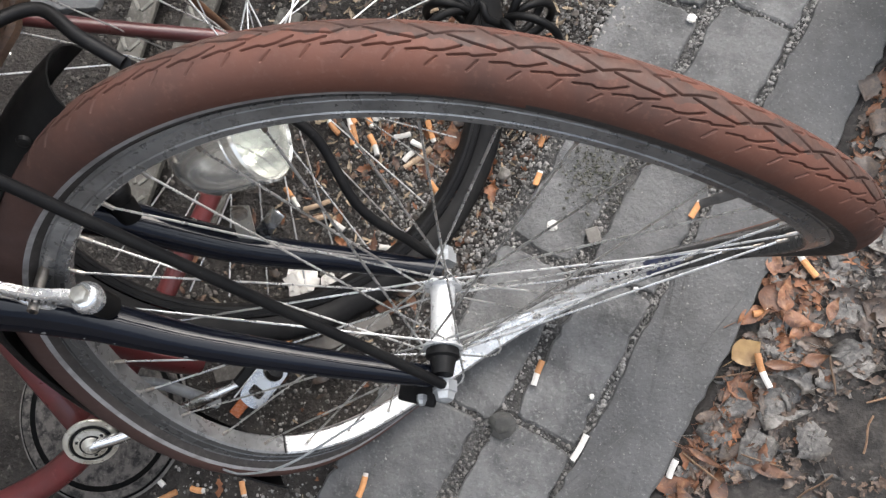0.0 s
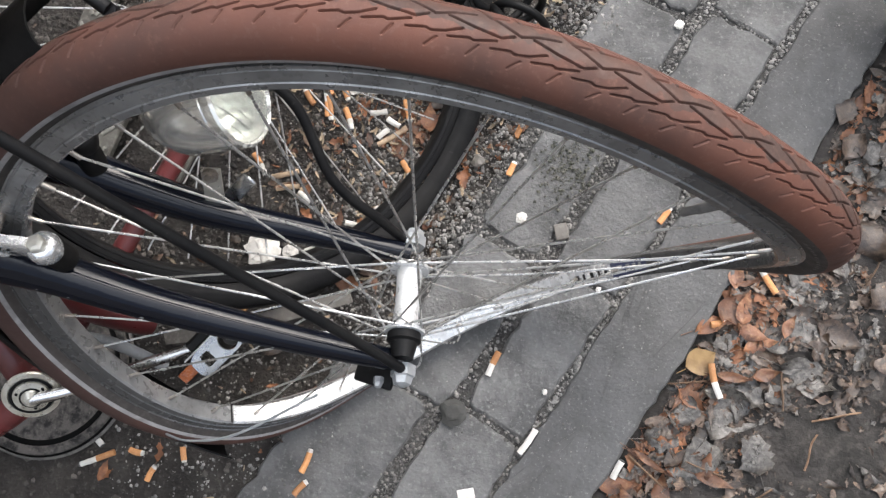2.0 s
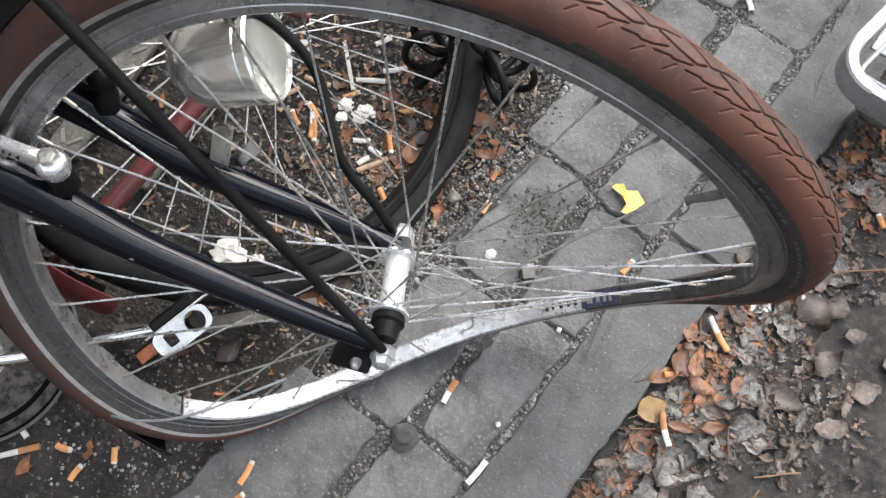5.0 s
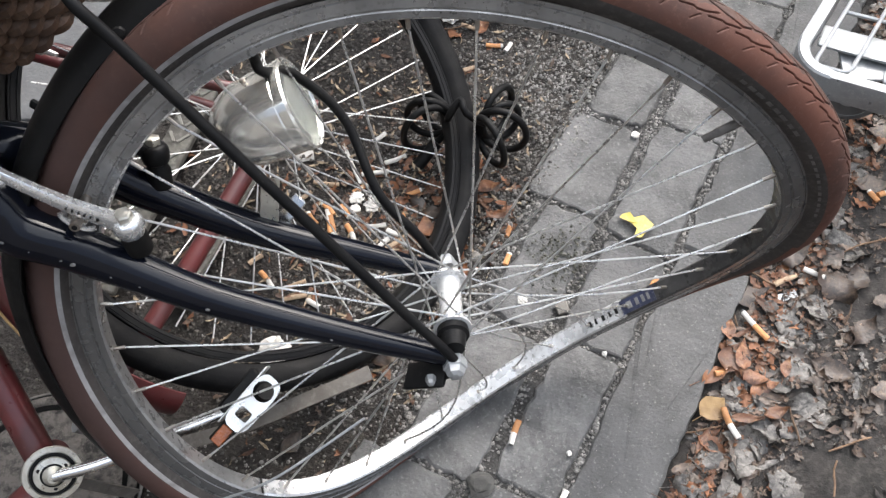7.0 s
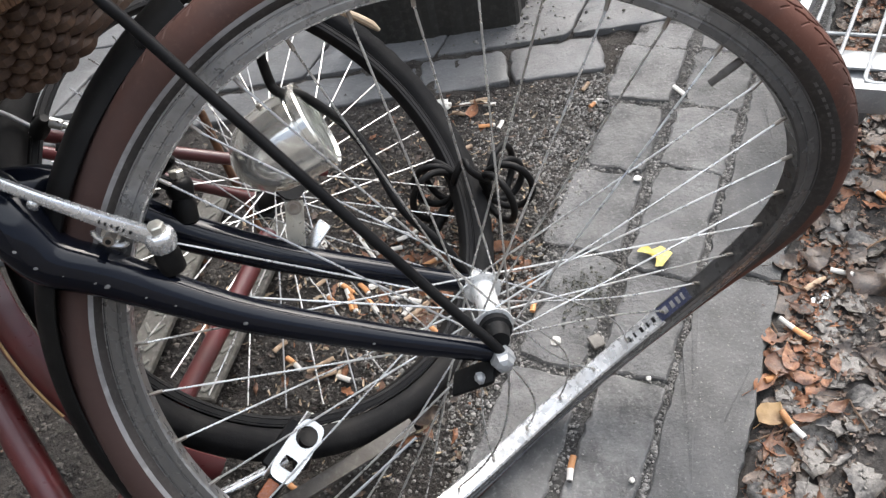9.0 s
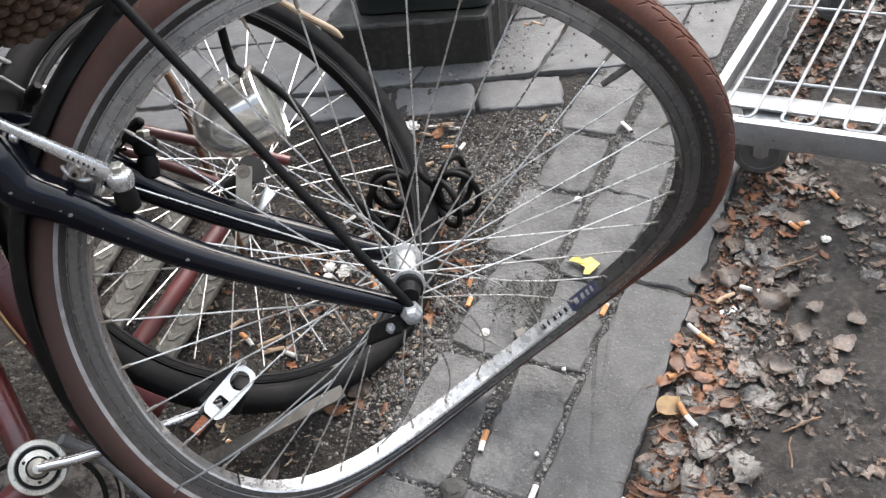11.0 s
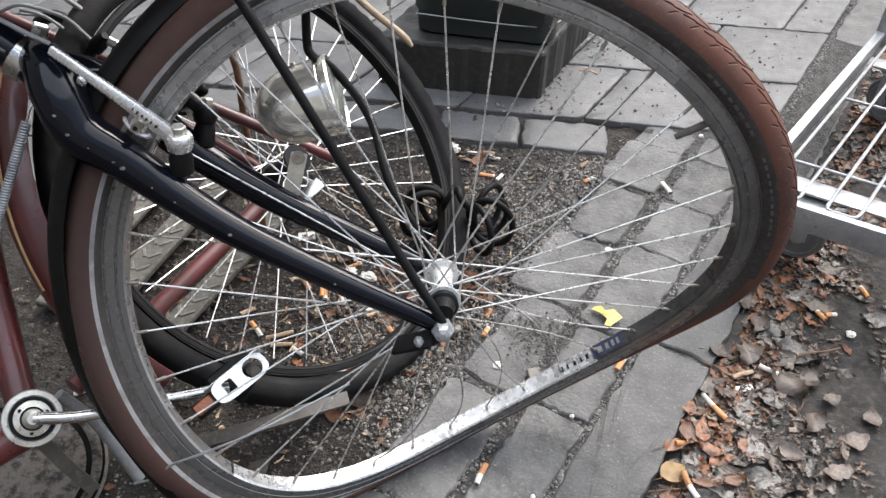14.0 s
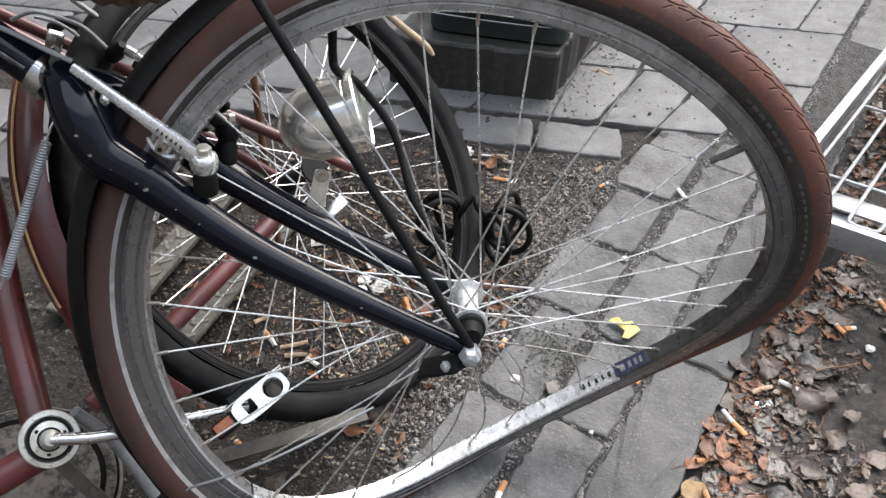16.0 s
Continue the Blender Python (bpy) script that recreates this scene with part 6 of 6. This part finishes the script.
# the litter that nobody could count
def scatter_mesh(name, shapes, places):
    """One mesh of many small pieces: places are (shape, x, y, z, turn, tilt, scale)."""
    vs, fs, n = [], [], 0
    for k, x, y, z, turn, tilt, sc in places:
        p, f = shapes[k]
        c, s = math.cos(turn), math.sin(turn)
        q = p * sc
        q = np.stack([q[:, 0], q[:, 1] * math.cos(tilt) - q[:, 2] * math.sin(tilt), q[:, 1] * math.sin(tilt) + q[:, 2] * math.cos(tilt)], 1)
        q = np.stack([q[:, 0] * c - q[:, 1] * s + x, q[:, 0] * s + q[:, 1] * c + y, q[:, 2] + z], 1)
        vs.append(q)
        fs += [tuple(i + n for i in face) for face in f]
        n += len(q)
    me = bpy.data.meshes.new(name)
    me.from_pydata(np.concatenate(vs).tolist(), [], fs)
    return me


def pebble_shape(seed):
    g = np.random.default_rng(seed)
    p = np.array([(1, 0, 0), (0.3, 0.9, 0.1), (-0.8, 0.5, 0), (-0.7, -0.6, 0.1), (0.4, -0.85, 0), (0.1, 0.1, 0.7), (0.0, 0.0, -0.6)], float)
    p *= g.uniform(0.7, 1.25, p.shape)
    f = [(0, 1, 5), (1, 2, 5), (2, 3, 5), (3, 4, 5), (4, 0, 5), (1, 0, 6), (2, 1, 6), (3, 2, 6), (4, 3, 6), (0, 4, 6)]
    return p, f


PEBBLES = [pebble_shape(i) for i in range(12)]
g = random.Random(77)


def pebbles(count, pick, lo, hi, name, mat, label):
    places = []
    tries = 0
    while len(places) < count and tries < count * 30:
        tries += 1
        q = pick()
        if q is None:
            continue
        x, y, z = q
        sc = lo + (hi - lo) * g.random() ** 2.5
        places.append((g.randrange(12), x, y, z + sc * 0.25, g.uniform(0, 6.28), g.uniform(-0.5, 0.5), sc))
    me = scatter_mesh(name, PEBBLES, places)
    me.materials.append(mat)
    return tagged(new(name, me), label, "grit", kind="stuff")


def soil_spot():
    x, y = g.uniform(-0.75, 0.28), g.uniform(-0.4, 0.86)
    v = x * ACROSS[0] + y * ACROSS[1]
    if v > -0.10 or y > 0.85:
        return None
    if g.random() > (0.9 if y > 0.1 else 0.15) * (0.35 + 0.65 * float(vnoise(x + 3, y, 0.07))):
        return None
    return x, y, float(ground_z(x, y))


def gravel_spot():
    x, y = g.uniform(-0.45, 0.28), g.uniform(-0.25, 0.86)
    v = x * ACROSS[0] + y * ACROSS[1]
    if v > -0.10 or y > 0.85:
        return None
    near = min(1.0, max(0.0, 1.15 - (-0.10 - v) / 0.26)) * min(1.0, max(0.10, (y - 0.02) / 0.22))
    if g.random() > 0.05 + near * (0.4 + 0.6 * float(vnoise(x, y, 0.06))):
        return None
    return x, y, float(ground_z(x, y))


def joint_spot():
    u = g.uniform(-0.5, 1.9)
    if g.random() < 0.5:
        v = 0.1245 + g.gauss(0, 0.0045)
    else:
        v = 0.008 + g.gauss(0, 0.008)
        if u > 0.97:
            return None
    x, y = kerb_xy(u, v)
    return x, y, -0.004


def edge_spot():
    u, v = g.uniform(-0.45, 0.95), -0.108 + g.gauss(0, 0.014)
    x, y = kerb_xy(u, v)
    return x, y, -0.0035


def cross_spot():
    u = g.choice((-0.004, 0.205, 0.22, 0.405, 0.423, 0.608, 0.635, 0.786, 0.795, 0.95, -0.03, -0.335)) + g.gauss(0, 0.005)
    x, y = kerb_xy(u, g.uniform(-0.11, 0.12))
    return x, y, -0.0035


def yard_spot():
    x, y = g.uniform(-0.1, 0.36), g.uniform(0.97, 1.6)
    d = abs((x - 0.086) - (y - 1.033) * 0.33)
    if g.random() > math.exp(-d / 0.05):
        return None
    return x, y, 0.001


pebbles(9000, soil_spot, 0.0012, 0.0062, "clods", M_CLOD, "dark crumbs of earth on the soil")
pebbles(17000, gravel_spot, 0.0008, 0.0036, "gravel", M_GRIT, "loose grey gravel beside the setts")
pebbles(7500, joint_spot, 0.0008, 0.0036, "joint_grit", M_GRIT, "dark grit filling the long joints")
pebbles(2200, edge_spot, 0.0010, 0.0044, "edge_grit", M_GRIT, "grey gravel along the edge of the setts")
pebbles(2800, cross_spot, 0.0008, 0.0034, "joint_grit", M_GRIT, "dark grit filling the short joints")
pebbles(700, yard_spot, 0.0012, 0.0050, "yard_grit", M_GRIT, "grit gathered round the concrete base")


def dirt_spot():
    x, y = 0.113 + g.gauss(0, 0.022), 0.318 + g.gauss(0, 0.026)
    return x, y, 0.001


def slab_spot():
    x, y = g.uniform(-0.15, 1.0), g.uniform(0.95, 2.1)
    return (x, y, 0.0008) if g.random() < 0.35 + 0.65 * float(vnoise(x, y, 0.12)) and x < 0.53 + 0.46 * (y - 0.95) else None


pebbles(1100, slab_spot, 0.0012, 0.0046, "dark_grit", M_MOSS, "dark crumbs scattered over the paving slabs")
pebbles(420, dirt_spot, 0.0008, 0.0030, "dirt_patch", M_MOSS, "patch of dirt and moss on a sett")


def crumb_spot():
    u, v = g.uniform(-0.4, 1.5), g.uniform(-0.1, 0.23)
    x, y = kerb_xy(u, v)
    return x, y, 0.0006


pebbles(900, crumb_spot, 0.0004, 0.0019, "crumbs", M_GRIT, "fine crumbs on the stones")

LITTER = ([leaf_shape(0.046, 0.012 + 0.0035 * (i % 5), 0.05 + 0.05 * (i % 6), 900 + i, 0.008, 0.05 + 0.05 * (i % 4)) for i in range(14)] + [leaf_shape(0.024, 0.005, 0.4, 950 + i, 0, 0.1) for i in range(6)]
          + [leaf_shape(0.015, 0.010, 0.5, 970 + i, 0, 0.16) for i in range(8)])


def litter(count, mat, name, label, spread, lo, hi, seed, power=1.6):
    h = random.Random(seed)
    places = []
    while len(places) < count:
        u = h.uniform(-0.45, 1.9)
        v = 0.245 + abs(h.gauss(0, spread)) * (1 + 0.9 * max(0, min(1, (u - 0.2) / 0.5)))
        if v > 0.95:
            continue
        x, y = kerb_xy(u, v)
        if vnoise(x, y, 0.09) < 0.20 + (v - 0.245) * 0.75:
            continue
        places.append((h.randrange(len(LITTER)), x, y, float(ground_z(x, y)) + h.uniform(0.001, 0.007), h.uniform(0, 6.28), h.gauss(0, 0.16), lo + (hi - lo) * h.random() ** power))
    me = smooth(scatter_mesh(name, LITTER, places))
    me.materials.append(mat)
    return tagged(new(name, me), label, "leaf litter", kind="stuff")


litter(1650, M_LEAF, "leaf_litter", "layer of wet brown dead leaves on mud", 0.11, 0.15, 1.15, 1, 1.8)
litter(5600, M_CRUMB, "leaf_crumbs", "dark crumbled leaf scraps and stalks on mud", 0.16, 0.10, 0.50, 4, 1.2)
litter(650, M_LEAF_GREY, "leaf_litter", "wet grey leaf scraps trodden into mud", 0.12, 0.2, 1.3, 2)
litter(1300, M_LITTER_ORANGE, "leaf_litter", "small rust-orange leaf scraps along the kerb", 0.04, 0.2, 0.95, 3)


def soil_litter():
    h = random.Random(9)
    places = []
    while len(places) < 380:
        x, y = h.gauss(-0.09, 0.09), h.gauss(0.40, 0.07)
        if h.random() < 0.35:
            x, y = h.uniform(-0.5, 0.05), h.uniform(-0.2, 0.85)
        if x * ACROSS[0] + y * ACROSS[1] > -0.1:
            continue
        places.append((h.randrange(len(LITTER)), x, y, float(ground_z(x, y)) + 0.003, h.uniform(0, 6.28), h.gauss(0, 0.3), h.uniform(0.3, 0.8)))
    me = smooth(scatter_mesh("leaf_scraps", LITTER, places))
    me.materials.append(M_LITTER_ORANGE)
    return tagged(new("leaf_scraps", me), "rust-brown leaf scraps on bare soil", "leaf litter", kind="stuff")


soil_litter()


def straw():
    """Dry stalks and leaf crumbs over the soil round the wheels."""
    h = random.Random(19)
    for count, mat, name, label, lo, hi in ((800, M_STRAW, "dry_stalks", "pale dry stalks and leaf splinters on soil", 0.25, 1.0),
                                            (900, M_CRUMB, "soil_crumbs", "dark leaf crumbs trodden into soil", 0.12, 0.5)):
        places = []
        while len(places) < count:
            x, y = h.gauss(-0.17, 0.20), h.gauss(0.46, 0.24)
            if x * ACROSS[0] + y * ACROSS[1] > -0.1 or y > 0.85 or x < -0.8:
                continue
            k = h.randrange(14, 20) if mat is M_STRAW else h.randrange(len(LITTER))
            places.append((k, x, y, float(ground_z(x, y)) + h.uniform(0.002, 0.006), h.uniform(0, 6.28), h.gauss(0, 0.3), lo + (hi - lo) * h.random() ** 1.7))
        me = smooth(scatter_mesh(name, LITTER, places))
        me.materials.append(mat)
        tagged(new(name, me), label, "leaf litter", kind="stuff")


straw()
